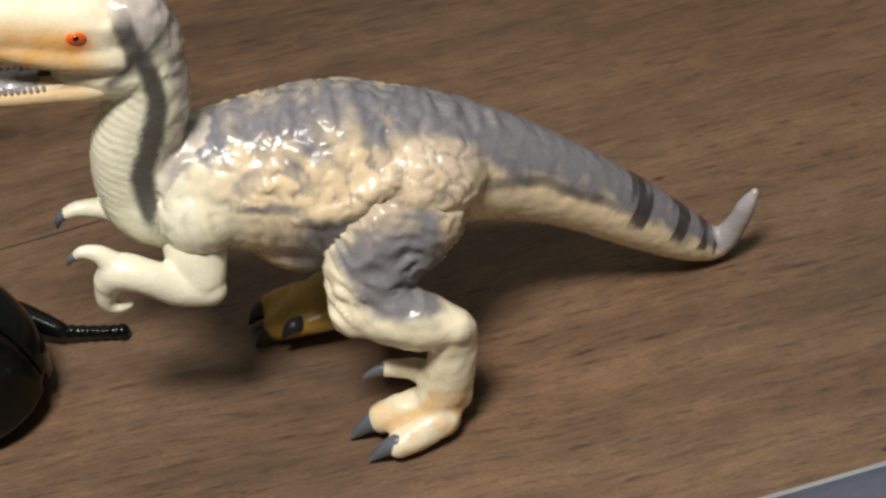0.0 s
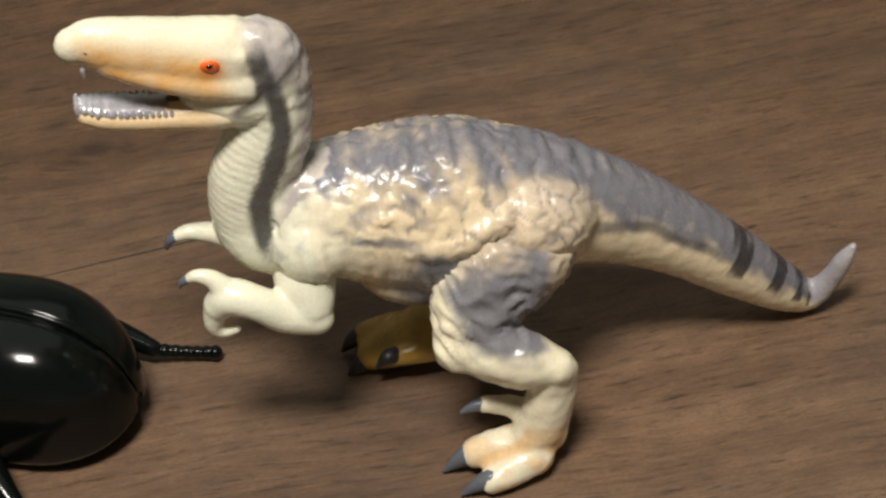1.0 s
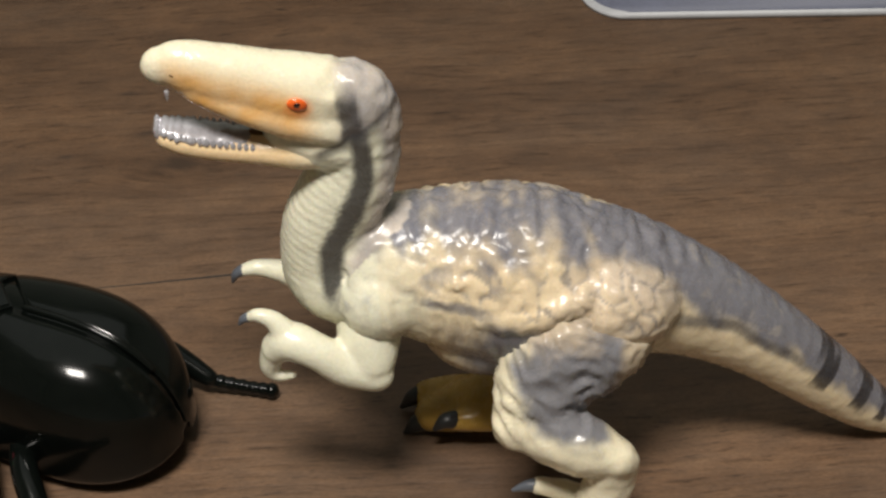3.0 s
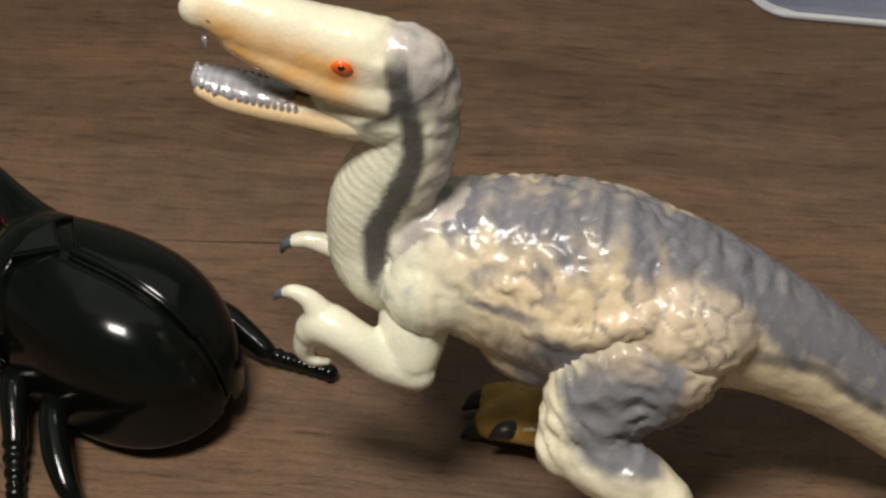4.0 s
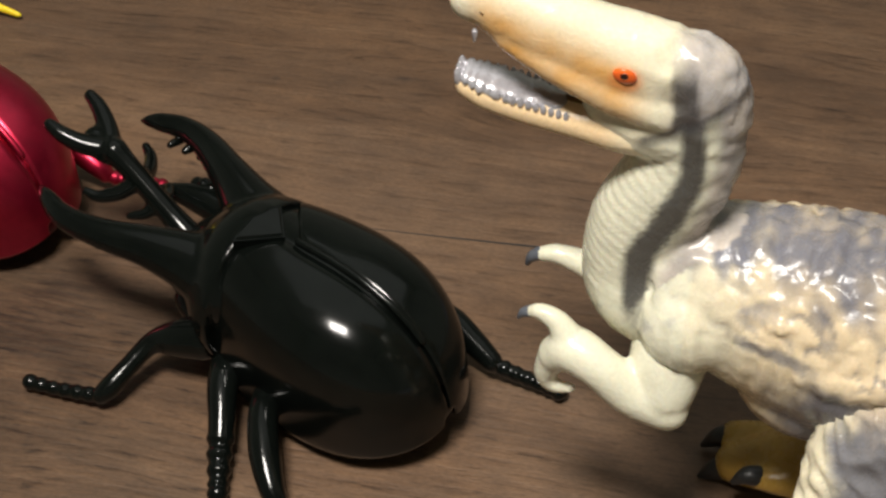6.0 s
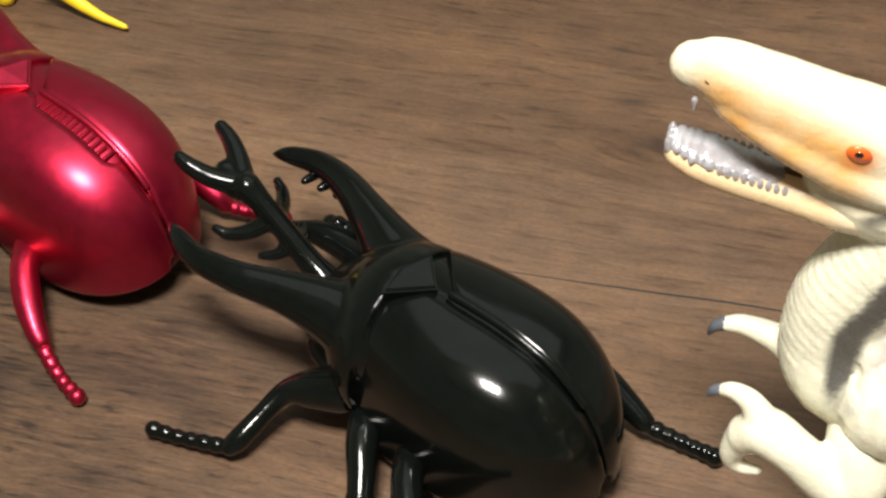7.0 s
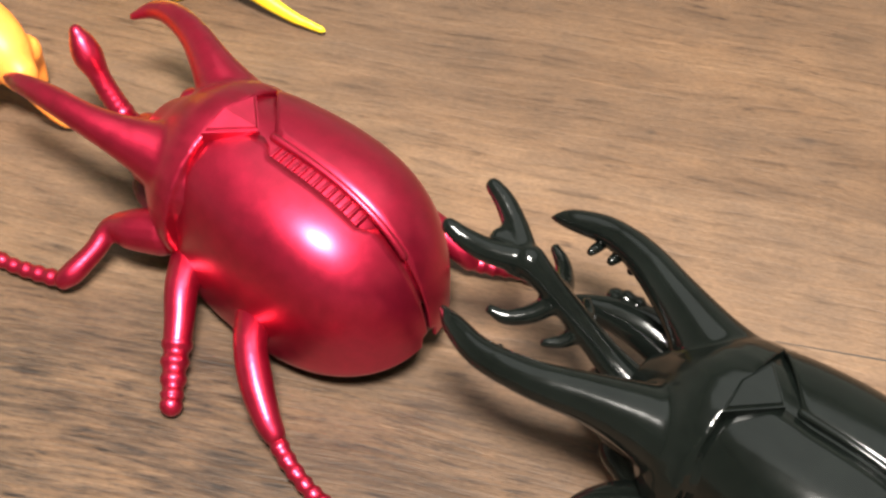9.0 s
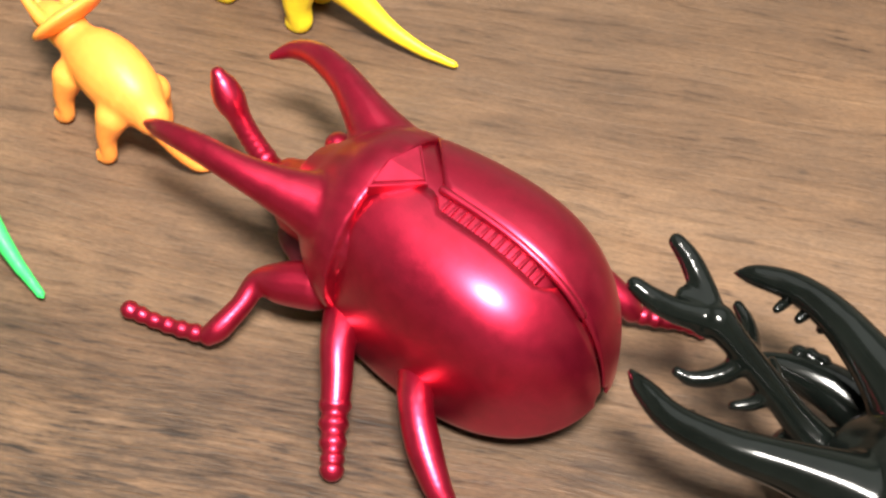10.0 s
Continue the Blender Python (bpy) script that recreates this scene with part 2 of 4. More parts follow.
def loft(bm, stations, sides=18, steps=5, wide=1.0, up=(0, 1, 0), lumps=0, lump=0.0, round_ends=True):
    """A tube along stations (x, y, z, radius) in millimetres with rounded ends. wide: its width along 'up' against its height."""
    p = smoothed(stations, steps)
    c, r = p[:, :3] * MM, np.maximum(p[:, 3], 0.15) * MM
    if lumps:
        u = np.linspace(0, lumps * 2 * math.pi, len(r))
        r = r * (1 + lump * np.cos(u))
    if round_ends:
        d0, d1 = c[0] - c[1], c[-1] - c[-2]
        d0, d1 = d0 / max(np.linalg.norm(d0), 1e-9), d1 / max(np.linalg.norm(d1), 1e-9)
        ks = (0.98, 0.8, 0.45)
        c = np.vstack([[c[0] + d0 * r[0] * k for k in ks], c, [c[-1] + d1 * r[-1] * k for k in ks[::-1]]])
        hs = [math.sqrt(1 - k * k) for k in ks]
        r = np.concatenate([[r[0] * h for h in hs], r, [r[-1] * h for h in hs[::-1]]])
    rings = []
    side = Vector(up)
    for i in range(len(c)):
        a, b = c[max(i - 1, 0)], c[min(i + 1, len(c) - 1)]
        along = Vector(b - a)
        along = along.normalized() if along.length > 1e-9 else Vector((1, 0, 0))
        side = side - along * side.dot(along)
        if side.length < 1e-6:
            side = along.orthogonal()
        side.normalize()
        other = along.cross(side)
        ring = []
        for k in range(sides):
            q = 2 * math.pi * k / sides
            v = Vector(c[i]) + side * (math.cos(q) * r[i] * wide) + other * (math.sin(q) * r[i])
            ring.append(bm.verts.new(v))
        rings.append(ring)
    for a, b in zip(rings, rings[1:]):
        for k in range(sides):
            bm.faces.new((a[k], a[(k + 1) % sides], b[(k + 1) % sides], b[k]))
    bm.faces.new(rings[0][::-1])
    bm.faces.new(rings[-1])
    return bm


def ball(bm, centre, size, turn=(0, 0, 0), seg=20):
    m = pose(*[v * MM for v in centre], *turn) @ Matrix.Diagonal((*[v * MM for v in size], 1))
    bmesh.ops.create_uvsphere(bm, u_segments=seg, v_segments=max(8, seg // 2), radius=1.0, matrix=m)
    return bm


def welded(bm, voxel, rounds=4, factor=0.5):
    """One closed skin round all that bm holds."""
    me = mesh_of(bm, "raw")
    ob = bpy.data.objects.new("raw", me)
    scene.collection.objects.link(ob)
    r = ob.modifiers.new("remesh", "REMESH")
    r.mode, r.voxel_size = "VOXEL", voxel
    s = ob.modifiers.new("smooth", "SMOOTH")
    s.factor, s.iterations = factor, rounds
    got = bpy.data.meshes.new_from_object(ob.evaluated_get(bpy.context.evaluated_depsgraph_get()))
    bpy.data.objects.remove(ob)
    bpy.data.meshes.remove(me)
    return got


def box(bm, lo, hi, bevel=0.0):
    m = Matrix.Translation([(a + b) / 2 for a, b in zip(lo, hi)]) @ Matrix.Diagonal((*[b - a for a, b in zip(lo, hi)], 1))
    made = bmesh.ops.create_cube(bm, size=1.0, matrix=m)
    if bevel:
        edges = list({e for v in made["verts"] for e in v.link_edges})
        bmesh.ops.bevel(bm, geom=edges, offset=bevel, segments=2, affect="EDGES", profile=0.5)
    return bm


# ---- room ----
TOP = -0.72
LO, HI = (-1.6, -1.6, TOP), (1.6, 2.0, 1.75)


def slab(name, lo, hi, mat):
    return tagged(part(name, box(bmesh.new(), lo, hi), mat, flat=True), kind="structure")


slab("floor", (LO[0], LO[1], TOP - 0.05), (HI[0], HI[1], TOP), FLOORING)
slab("ceiling", (LO[0], LO[1], HI[2]), (HI[0], HI[1], HI[2] + 0.05), PLASTER)
slab("wall_south", (LO[0] - 0.1, LO[1] - 0.1, TOP), (HI[0] + 0.1, LO[1], HI[2]), PLASTER)
slab("wall_north", (LO[0] - 0.1, HI[1], TOP), (HI[0] + 0.1, HI[1] + 0.1, HI[2]), PLASTER)
slab("wall_west", (LO[0] - 0.1, LO[1], TOP), (LO[0], HI[1], HI[2]), PLASTER)
slab("wall_east", (HI[0], LO[1], TOP), (HI[0] + 0.1, HI[1], HI[2]), PLASTER)


# ---- table ----
def make_table():
    table = empty("table", pose(0, 0, 0), "brown wood-grain table top with a fine plank joint and a knot", "table")
    seams = [-0.16, 0.245, 0.44]
    for a, b in zip(seams, seams[1:]):
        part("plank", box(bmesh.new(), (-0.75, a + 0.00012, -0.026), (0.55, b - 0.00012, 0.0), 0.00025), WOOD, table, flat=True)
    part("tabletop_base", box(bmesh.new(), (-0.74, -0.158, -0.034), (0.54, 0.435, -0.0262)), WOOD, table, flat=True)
    bm = bmesh.new()
    edge = [(-0.127, 0.0402, 0.00006), (-0.110, 0.0409, 0.00014), (-0.092, 0.0419, 0.00022), (-0.079, 0.0427, 0.00026), (-0.066, 0.0430, 0.00010)]
    for (xa, ya, wa), (xb, yb, wb) in zip(edge, edge[1:]):
        v = [bm.verts.new(q) for q in ((xa, ya - wa, 0.00005), (xb, yb - wb, 0.00005), (xb, yb + wb, 0.00005), (xa, ya + wa, 0.00005),
                                       (xa, ya - wa, -0.0004), (xb, yb - wb, -0.0004), (xb, yb + wb, -0.0004), (xa, ya + wa, -0.0004))]
        for q in ((0, 1, 2, 3), (7, 6, 5, 4), (0, 4, 5, 1), (1, 5, 6, 2), (2, 6, 7, 3), (3, 7, 4, 0)):
            bm.faces.new([v[k] for k in q])
    part("crack", bm, CLAWDARK, table, "fine dark split along the grain", flat=True)
    for x in (-0.69, 0.49):
        for y in (-0.12, 0.39):
            part("leg", box(bmesh.new(), (x - 0.025, y - 0.025, TOP), (x + 0.025, y + 0.025, -0.034), 0.003), WOOD, table, flat=True)


def rounded_plate(w, d, h, r, inset=0.0, z=0.0):
    bm = bmesh.new()
    pts = []
    for cx, cy, q in ((w - r, d - r, 0), (r, d - r, 1), (r, r, 2), (w - r, r, 3)):
        for k in range(9):
            a = math.pi / 2 * (q + k / 8)
            pts.append((cx + (r - inset) * math.cos(a), cy + (r - inset) * math.sin(a)))
    lo = [bm.verts.new((x, y, z)) for x, y in pts]
    hi = [bm.verts.new((x, y, z + h)) for x, y in pts]
    n = len(pts)
    for k in range(n):
        bm.faces.new((lo[k], lo[(k + 1) % n], hi[(k + 1) % n], hi[k]))
    bm.faces.new(lo[::-1])
    bm.faces.new(hi)
    edges = [e for e in bm.edges if e.verts[0].co.z > z + h / 2 and e.verts[1].co.z > z + h / 2]
    bmesh.ops.bevel(bm, geom=edges, offset=h * 0.3, segments=2, affect="EDGES")
    return bm


def make_pad(m, w, d, r, label):
    pad = empty("flat_pad", m, label, "pad")
    part("rim", rounded_plate(w, d, 0.0016, r), RIM, pad, "pale grey rounded rim")
    part("sheet", rounded_plate(w, d, 0.0019, r, 0.0012), SLATE, pad)


make_table()
make_pad(pose(0.0010, 0.1250, 0, 0, 0, -4), 0.16, 0.10, 0.013, "slate-blue flat plastic pad with a pale rounded rim")
make_pad(pose(0.030, -0.1575, 0, 0, 0, 2), 0.14, 0.080, 0.008, "dark grey flat plastic pad with pale rim")


# ---- painted toy dinosaur ----
SPINE = [(-54.0, -8, 92.0, 7.0), (-54.0, -8, 82.6, 7.5), (-56.4, -8.5, 75.0, 8.2), (-60.5, -9, 66.8, 8.3), (-61.5, -9.5, 59.0, 8.8),
         (-57.5, -10, 54.5, 11.0), (-49.3, -10, 55.4, 13.2), (-40.4, -10, 53.8, 15.4), (-30.4, -10, 51.2, 17.6), (-20.3, -10, 48.8, 17.8),
         (-8.7, -10, 46.4, 15.2), (1.7, -10, 42.8, 12.6), (12.2, -10, 36.8, 10.4), (24, -11, 28.2, 8.6), (36.2, -12, 17.0, 7.2),
         (46.3, -13, 7.8, 5.3), (51.8, -14, 4.9, 3.5), (55.7, -15, 9.4, 2.5), (58.4, -16, 16.4, 2.0), (60.2, -16, 19.9, 1.0)]
# the trunk leans a little towards the near side
SPINE = [(x + (1.3 if z > 58 and x < -50 else 0), y - 2.0 * w, z + 2.0 * w, r) for (x, y, z, r), w in zip(SPINE, [1] * 13 + [0.75, 0.5, 0.25, 0, 0, 0, 0])]
CREAM, PALE, TAN = np.array((0.77, 0.64, 0.43)), np.array((0.77, 0.75, 0.59)), np.array((0.64, 0.52, 0.38))
GREY, DARK, AMBER = np.array((0.172, 0.174, 0.208)), np.array((0.030, 0.028, 0.030)), np.array((0.80, 0.43, 0.13))
# ochre, darkened for the shade beneath the body
SHADED_UMBER = np.array((0.50, 0.30, 0.06))


def step(a, b, v):
    u = min(1.0, max(0.0, (v - a) / (b - a)))
    return u * u * (3 - 2 * u)


def fbm(p, scale, seed=0.0):
    q = Vector(p) * scale + Vector((seed, seed * 1.7, -seed))
    return noise.noise(q) * 0.6 + noise.noise(q * 2.1) * 0.3 + noise.noise(q * 4.3) * 0.15


SPINE_FINE = smoothed(SPINE, 8)


def along_spine(p):
    """The nearest place on the spine: its share of the length, how far above its axis in radii, and sideways."""
    d = SPINE_FINE[:, :3] * MM - np.array(p)
    i = int(np.argmin((d * d).sum(1) - (SPINE_FINE[:, 3] * MM * 0.5) ** 2))
    i0, i1 = max(i - 1, 0), min(i + 1, len(SPINE_FINE) - 1)
    t = SPINE_FINE[i1, :3] - SPINE_FINE[i0, :3]
    t = t / np.linalg.norm(t)
    up = np.array((-t[2], 0, t[0]))
    off = -d[i] / (SPINE_FINE[i, 3] * MM)
    return i / 8.0, float(off @ up), float(off[1])


def lay_paint(me, colour_at):
    layer = me.color_attributes.new("paint", "FLOAT_COLOR", "POINT")
    data = np.ones((len(me.vertices), 4), np.float32)
    for v in me.vertices:
        data[v.index, :3] = colour_at(v.co, v.normal)
    layer.data.foreach_set("color", data.ravel())


def cells(p):
    """0 in the creases between skin folds, rising to the middle of each fold."""
    q = Vector((p.x * 250 + p.z * 95, p.y * 120, p.z * 105)) + noise.noise_vector(Vector(p) * 200) * 0.7
    d = noise.voronoi(q)[0]
    return min(1.0, (d[1] - d[0]) * 2.2)


def body_colour(p, n):
    w = step(0.0, 4.0, (p.z / MM - 87) + 0.6 * (-58 - p.x / MM))
    if w >= 1:
        return head_colour(p, n)
    c = trunk_colour(p, n)
    return c if w <= 0 else c + (head_colour(p, n) - c) * w


def trunk_colour(p, n):
    s, h, side = along_spine(p)
    k = fbm(p, 160)
    fine = fbm(p, 420, 3)
    x, z = p.x / MM, p.z / MM
    c = CREAM.copy()
    if s < 6:
        c = PALE * (1 - 0.08 * step(0.1, 0.5, fine))
    if s >= 5.2:
        c = c + (PALE - c) * 0.7 * (1 - step(6.4, 7.4, s))
        flank = step(0.0, 0.45, h + 0.35 * k) * (1 - step(10.2, 11.5, s)) * step(5.6, 6.8, s)
        c = c + (np.array((0.74, 0.58, 0.38)) - c) * 0.5 * flank
        grey_from = 0.89 - 0.05 * step(8.0, 9.5, s) - 0.30 * step(9.4, 11.6, s) - 0.05 * step(13.0, 14.2, s)
        streaks = 0.16 * noise.noise(Vector((x * 0.42 + z * 0.16, 0.0, z * 0.08)))
        g = step(grey_from - 0.26, grey_from + 0.12, h + 0.24 * k + streaks)
        c = c + (GREY * 0.92 - c) * (0.95 - 0.12 * step(0.1, 0.5, fine)) * g
        # a dark streak along the lower edge of the grey, behind the hip
        along = step(10.7, 11.2, s) * (1 - step(13.0, 13.8, s))
        line = step(0.16, 0.04, abs(h - 0.30 - 0.17 * (s - 11.0) * (1 - step(11.0, 12.5, s)) - 0.17 * 0.9 * step(11.0, 12.5, s) + 0.1 * k)) * along
        c = c + (DARK * 2.2 - c) * 0.75 * line
        # grey haunch shade and shoulder smudges
        low = step(0.26, 0.08, h + 0.12 * k) * step(7.2, 8.2, s + 0.6 * k) * (1 - step(9.6, 10.4, s))
        low = max(low, 0.8 * step(0.10, 0.03, abs(h - 0.22 + 0.05 * k)) * step(6.5, 6.9, s) * (1 - step(7.6, 8.2, s)))
        c = c + (GREY * 0.85 - c) * 0.95 * low
        smudge = step(0.12, 0.34, k) * step(4.8, 5.6, s) * (1 - step(6.6, 7.6, s)) * step(-0.2, 0.2, h)
        c = c + (GREY * 1.2 - c) * 0.7 * smudge
        hip = step(15.5, 10.5, math.hypot(x + 8.5, (z - 53.0) * 1.25)) * step(-18, -21, p.y / MM)
        c = c + (TAN * (1.0 + 0.5 * k) - c) * 0.75 * hip
        # the colour turns darker grey in the creases
        crease = step(0.34, 0.05, cells(p)) * step(0.12, 0.40, h) * (1 - step(10.5, 12, s)) * step(6.0, 6.8, s) * step(-0.25, 0.25, noise.noise(Vector(p) * 120))
        c = c + (GREY * 0.75 - c) * 0.65 * crease
        for at, w in ((13.75, 0.17), (14.5, 0.19), (15.1, 0.17), (15.7, 0.17)):
            b = step(w, w * 0.5, abs(s - at + 0.12 * h + 0.1 * k)) * step(0.0, 0.25, h + 0.3 * k)
            c = c + (DARK - c) * 0.9 * b
        c = c + (np.array((0.36, 0.34, 0.36)) - c) * 0.9 * step(15.9, 16.5, s)
    else:
        # the neck: dark stripe, grey nape
        nape = step(0.34, 0.70, -h_neck(p) + 0.15 * k)
        nape = max(nape, step(0.30, 0.65, h + 0.35 * k) * step(4.2, 4.7, s))
        c = c + ((GREY * 0.9 + TAN * (0.42 + 0.5 * k)) - c) * 0.9 * nape
        st = step(0.34, 0.16, abs(h_neck(p) + 0.10 + 0.10 * k)) * (1 - step(4.7, 5.3, s))
        c = c + (DARK * 1.4 - c) * 0.92 * st
    return c


def h_neck(p):
    """-1 at the nape, +1 at the throat, across the neck as its side shows it."""
    d = SPINE_FINE[:48, :3] * MM - np.array(p)
    i = int(np.argmin((d * d).sum(1)))
    return -float((np.array(p)[0] - SPINE_FINE[i, 0] * MM) / (SPINE_FINE[i, 3] * MM))


def head_colour(p, n):
    x, z = p.x / MM, p.z / MM
    k = fbm(p, 180)
    c = PALE * 1.03 + (CREAM - PALE) * 0.35
    # warm wash along the side of the snout, fading towards the crown
    line = 100.5 + 0.36 * (-66 - x)
    a = step(7.5, 1.5, abs(z - line + 1.0)) * step(-57, -63, x) * step(-86.5, -81.5, x) * step(0.92, 0.55, n.z)
    c = c + (AMBER - c) * 1.0 * a * (0.8 + 0.5 * k)
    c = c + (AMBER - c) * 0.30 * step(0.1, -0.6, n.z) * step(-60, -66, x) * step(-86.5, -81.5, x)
    back = step(-57.4, -53.0, x + 3.5 * k)
    c = c + (GREY * (1.1 - 0.6 * k) + TAN * (0.35 + 0.5 * k) - c) * 0.85 * back
    stripe = step(2.4, 1.2, abs(x + 53.0 + 0.10 * (z - 90) + 1.2 * k)) * step(104, 100, z)
    c = c + (DARK * 1.4 - c) * 0.85 * stripe
    ring = step(3.2, 1.6, math.hypot(x + 62.4, (z - 100.6) * 1.2) + 1.2 * k)
    c = c + (np.array((0.80, 0.22, 0.04)) - c) * 0.6 * ring
    tick = step(1.9, 0.7, abs((z - 90.5) - 0.55 * (x + 57))) * step(-61.5, -59.0, x)
    return c + (DARK * 1.4 - c) * 0.85 * tick


def leg_colour(p, n):
    x, z = p.x / MM, p.z / MM
    k = fbm(p, 170, 5)
    c = PALE + (CREAM - PALE) * 0.45
    g = step(13.0, 9.5, math.sqrt((x + 15.5) ** 2 + (p.y / MM + 33) ** 2 * 0.4 + (z - 44.0) ** 2 * 0.9) + 4.0 * k)
    c = c + (GREY * 0.88 - c) * 0.92 * g
    t = max(step(49.5, 53.5, z + 4 * k), step(-8.5, -5.5, x + 3 * k) * step(36, 40, z))
    c = c + (TAN * 0.9 - c) * 0.75 * t
    groove = step(1.6, 0.5, abs(p.y / MM + 42.0 + 0.10 * (x + 20))) * step(17, 11, z) * step(-29, -25, x)
    low = max(groove, 0.7 * step(15, 7, z) * step(0.10, 0.35, k + 0.1))
    return c + (AMBER * 0.9 - c) * 0.6 * low


def arm_colour(p, n):
    return PALE * (1.0 + 0.06 * fbm(p, 200))


# the far leg carries its shade in its colour
def shaded_leg_colour(p, n):
    return SHADED_UMBER * (0.8 + 0.4 * fbm(p, 200))


def jaw_colour(p, n):
    c = CREAM + (AMBER - CREAM) * 0.3
    return c + (CREAM * 1.03 - c) * step(-66, -62, p.x / MM)


def wrinkle(me, where, depth):
    """Raises skin folds along the normals."""
    me.update()
    co = [(v.co.copy(), v.normal.copy()) for v in me.vertices]
    for v, (p, n) in zip(me.vertices, co):
        v.co = p + n * (where(p) * depth)


def body_folds(p):
    if p.z > 0.088 and p.x < -0.047:
        return 0.15 * noise.noise(Vector(p) * 260) + 0.9 * noise.noise(Vector(p) * 420) * step(-60, -55, p.x / MM)
    s, h, side = along_spine(p)
    if s < 4.35:
        return 0.14 * math.sin(p.z / MM * 3.3 + p.x / MM * 1.2 + 5.0 * noise.noise(Vector(p) * 130)) * step(-0.1, 0.3, h_neck(p)) + (0.2 + 0.7 * step(-0.2, -0.6, h_neck(p))) * noise.noise(Vector(p) * 400)
    w = 1.5 * math.sqrt(cells(p)) - 0.8
    bumps = noise.noise(Vector(p) * 420)
    m = step(0.0, 0.35, h) * (1 - 0.75 * step(9.8, 11.5, s)) * (0.35 + 0.65 * step(5.8, 6.8, s)) * step(4.3, 5.0, s) * (1 - step(12.5, 14.0, s))
    crest = step(0.86, 0.99, h) * (1 - step(10.5, 13, s)) * 1.5 * noise.noise(Vector((p.x * 380, 0, 0)))
    ribs = 0.5 * math.sin(p.x / MM * 1.9 + 4.0 * noise.noise(Vector(p) * 90)) * step(-0.6, -0.2, h) * (1 - step(0.1, 0.4, h)) * step(5.2, 6.0, s) * (1 - step(8.0, 9.0, s))
    return (w * 0.8 + bumps * 0.45) * m + 0.18 * bumps + crest + ribs


def leg_folds(p):
    q = Vector((p.x * 300 + p.z * 330, p.y * 130, p.z * 120 - p.x * 90)) + noise.noise_vector(Vector(p) * 150) * 0.8
    w = 1 - 2 * abs(noise.noise(q))
    w = 1.0 * w + 0.35 * math.sqrt(cells(p)) - 0.5
    return w * step(31, 38, p.z / MM) * 0.9 + 0.2 * noise.noise(Vector(p) * 420)


def make_dinosaur():
    toy = empty("toy_dinosaur", pose(0, 0, 0), "cream and grey vinyl toy dinosaur, mouth open, on the table", "toy dinosaur")

    bm = loft(bmesh.new(), SPINE, 28, 6, 0.93)
    ball(bm, (-50.8, -19.0, 55.5), (8.2, 8.0, 8.6))
    ball(bm, (-8.0, -19.5, 51.5), (13.5, 10.0, 10.0), (20, 12, 0))
    ball(bm, (-50.5, -5.5, 56.5), (9, 6.5, 9))
    ball(bm, (-32.0, -14.5, 42.5), (13, 11.5, 9.5), (0, 22, 0))
    loft(bm, [(-38.6, -23.4, 61.4, 1.5), (-37.0, -24.0, 63.0, 1.6), (-34.8, -23.6, 62.4, 1.4)], 10, 3)
    # the fold that hangs over the flank, from the ribs back to the hip
    loft(bm, [(-38.0, -23.4, 59.0, 1.6), (-33.0, -25.4, 56.4, 2.6), (-27.0, -26.4, 55.2, 3.0), (-21.0, -26.2, 56.0, 3.0), (-14.0, -25.4, 58.4, 2.6)], 12, 5)
    loft(bm, [(-53.2, -10.2, 95.8, 6.8), (-58.3, -10.2, 98.0, 7.6), (-63.2, -10.4, 99.6, 7.5), (-68.0, -10.6, 101.3, 7.0), (-75.6, -10.9, 104.6, 6.1),
              (-81.6, -11.1, 107.3, 4.9), (-84.6, -11.2, 107.6, 3.7)], 26, 6, 0.80)
    loft(bm, [(-54.4, -10.2, 88.6, 6.8), (-59.4, -10.2, 89.2, 6.6), (-64.4, -10.4, 91.2, 5.0)], 18, 5, 0.98)
    # cheeks and the soft swelling over the lip
    for q in (-1, 1):
        loft(bm, [(-56.9, -10.2 + q * 3.6, 94.0, 3.6), (-64.4, -10.4 + q * 3.6, 96.2, 3.2), (-72.4, -10.8 + q * 2.8, 99.8, 3.0), (-79.4, -11.0 + q * 1.8, 103.4, 2.5)], 14, 5)
        # brow over the eye
        loft(bm, [(-56.4, -10.2 + q * 4.4, 101.0, 1.2), (-61.9, -10.3 + q * 4.5, 102.2, 1.3), (-67.4, -10.6 + q * 3.5, 103.6, 1.5)], 10, 4)
    loft(bm, [(-55.4, -10.2, 98.4, 6.3), (-52.4, -10.2, 97.4, 6.3), (-50.4, -10.2, 91.6, 6.0)], 18, 5, 0.92)
    # nape: a thick crest down the back of the neck
    loft(bm, [(-53.2, -10.2, 98.6, 4.2), (-51.0, -10.2, 93.0, 3.8), (-50.4, -10.4, 86.0, 3.6), (-51.8, -11.0, 78.5, 4.0), (-54.0, -11.6, 71.0, 4.2)], 16, 6, 0.9)
    body = welded(bm, 0.00062, 3)
    wrinkle(body, body_folds, 0.00055)
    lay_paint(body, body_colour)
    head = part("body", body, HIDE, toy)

    part("palate", loft(bmesh.new(), [(-63.4, -10.4, 92.6, 2.6), (-72.4, -10.8, 97.0, 2.3), (-80.4, -11.0, 102.2, 1.5)], 14, 5, 1.1), MOUTH, head, "dark brown roof of the mouth")
    for y, lab in ((-16.2, "orange-red painted eye with a dark pupil"), (-5.2, "")):
        out = -1 if y < -8 else 1
        e = part("eye", ball(bmesh.new(), (-62.2, y, 101.3), (1.8, 0.6, 1.35), (0, 20, 0)), EYERED, toy, lab)
        part("pupil", ball(bmesh.new(), (-62.2, y + out * 0.36, 101.6), (0.7, 0.35, 0.6)), PUPIL, e)
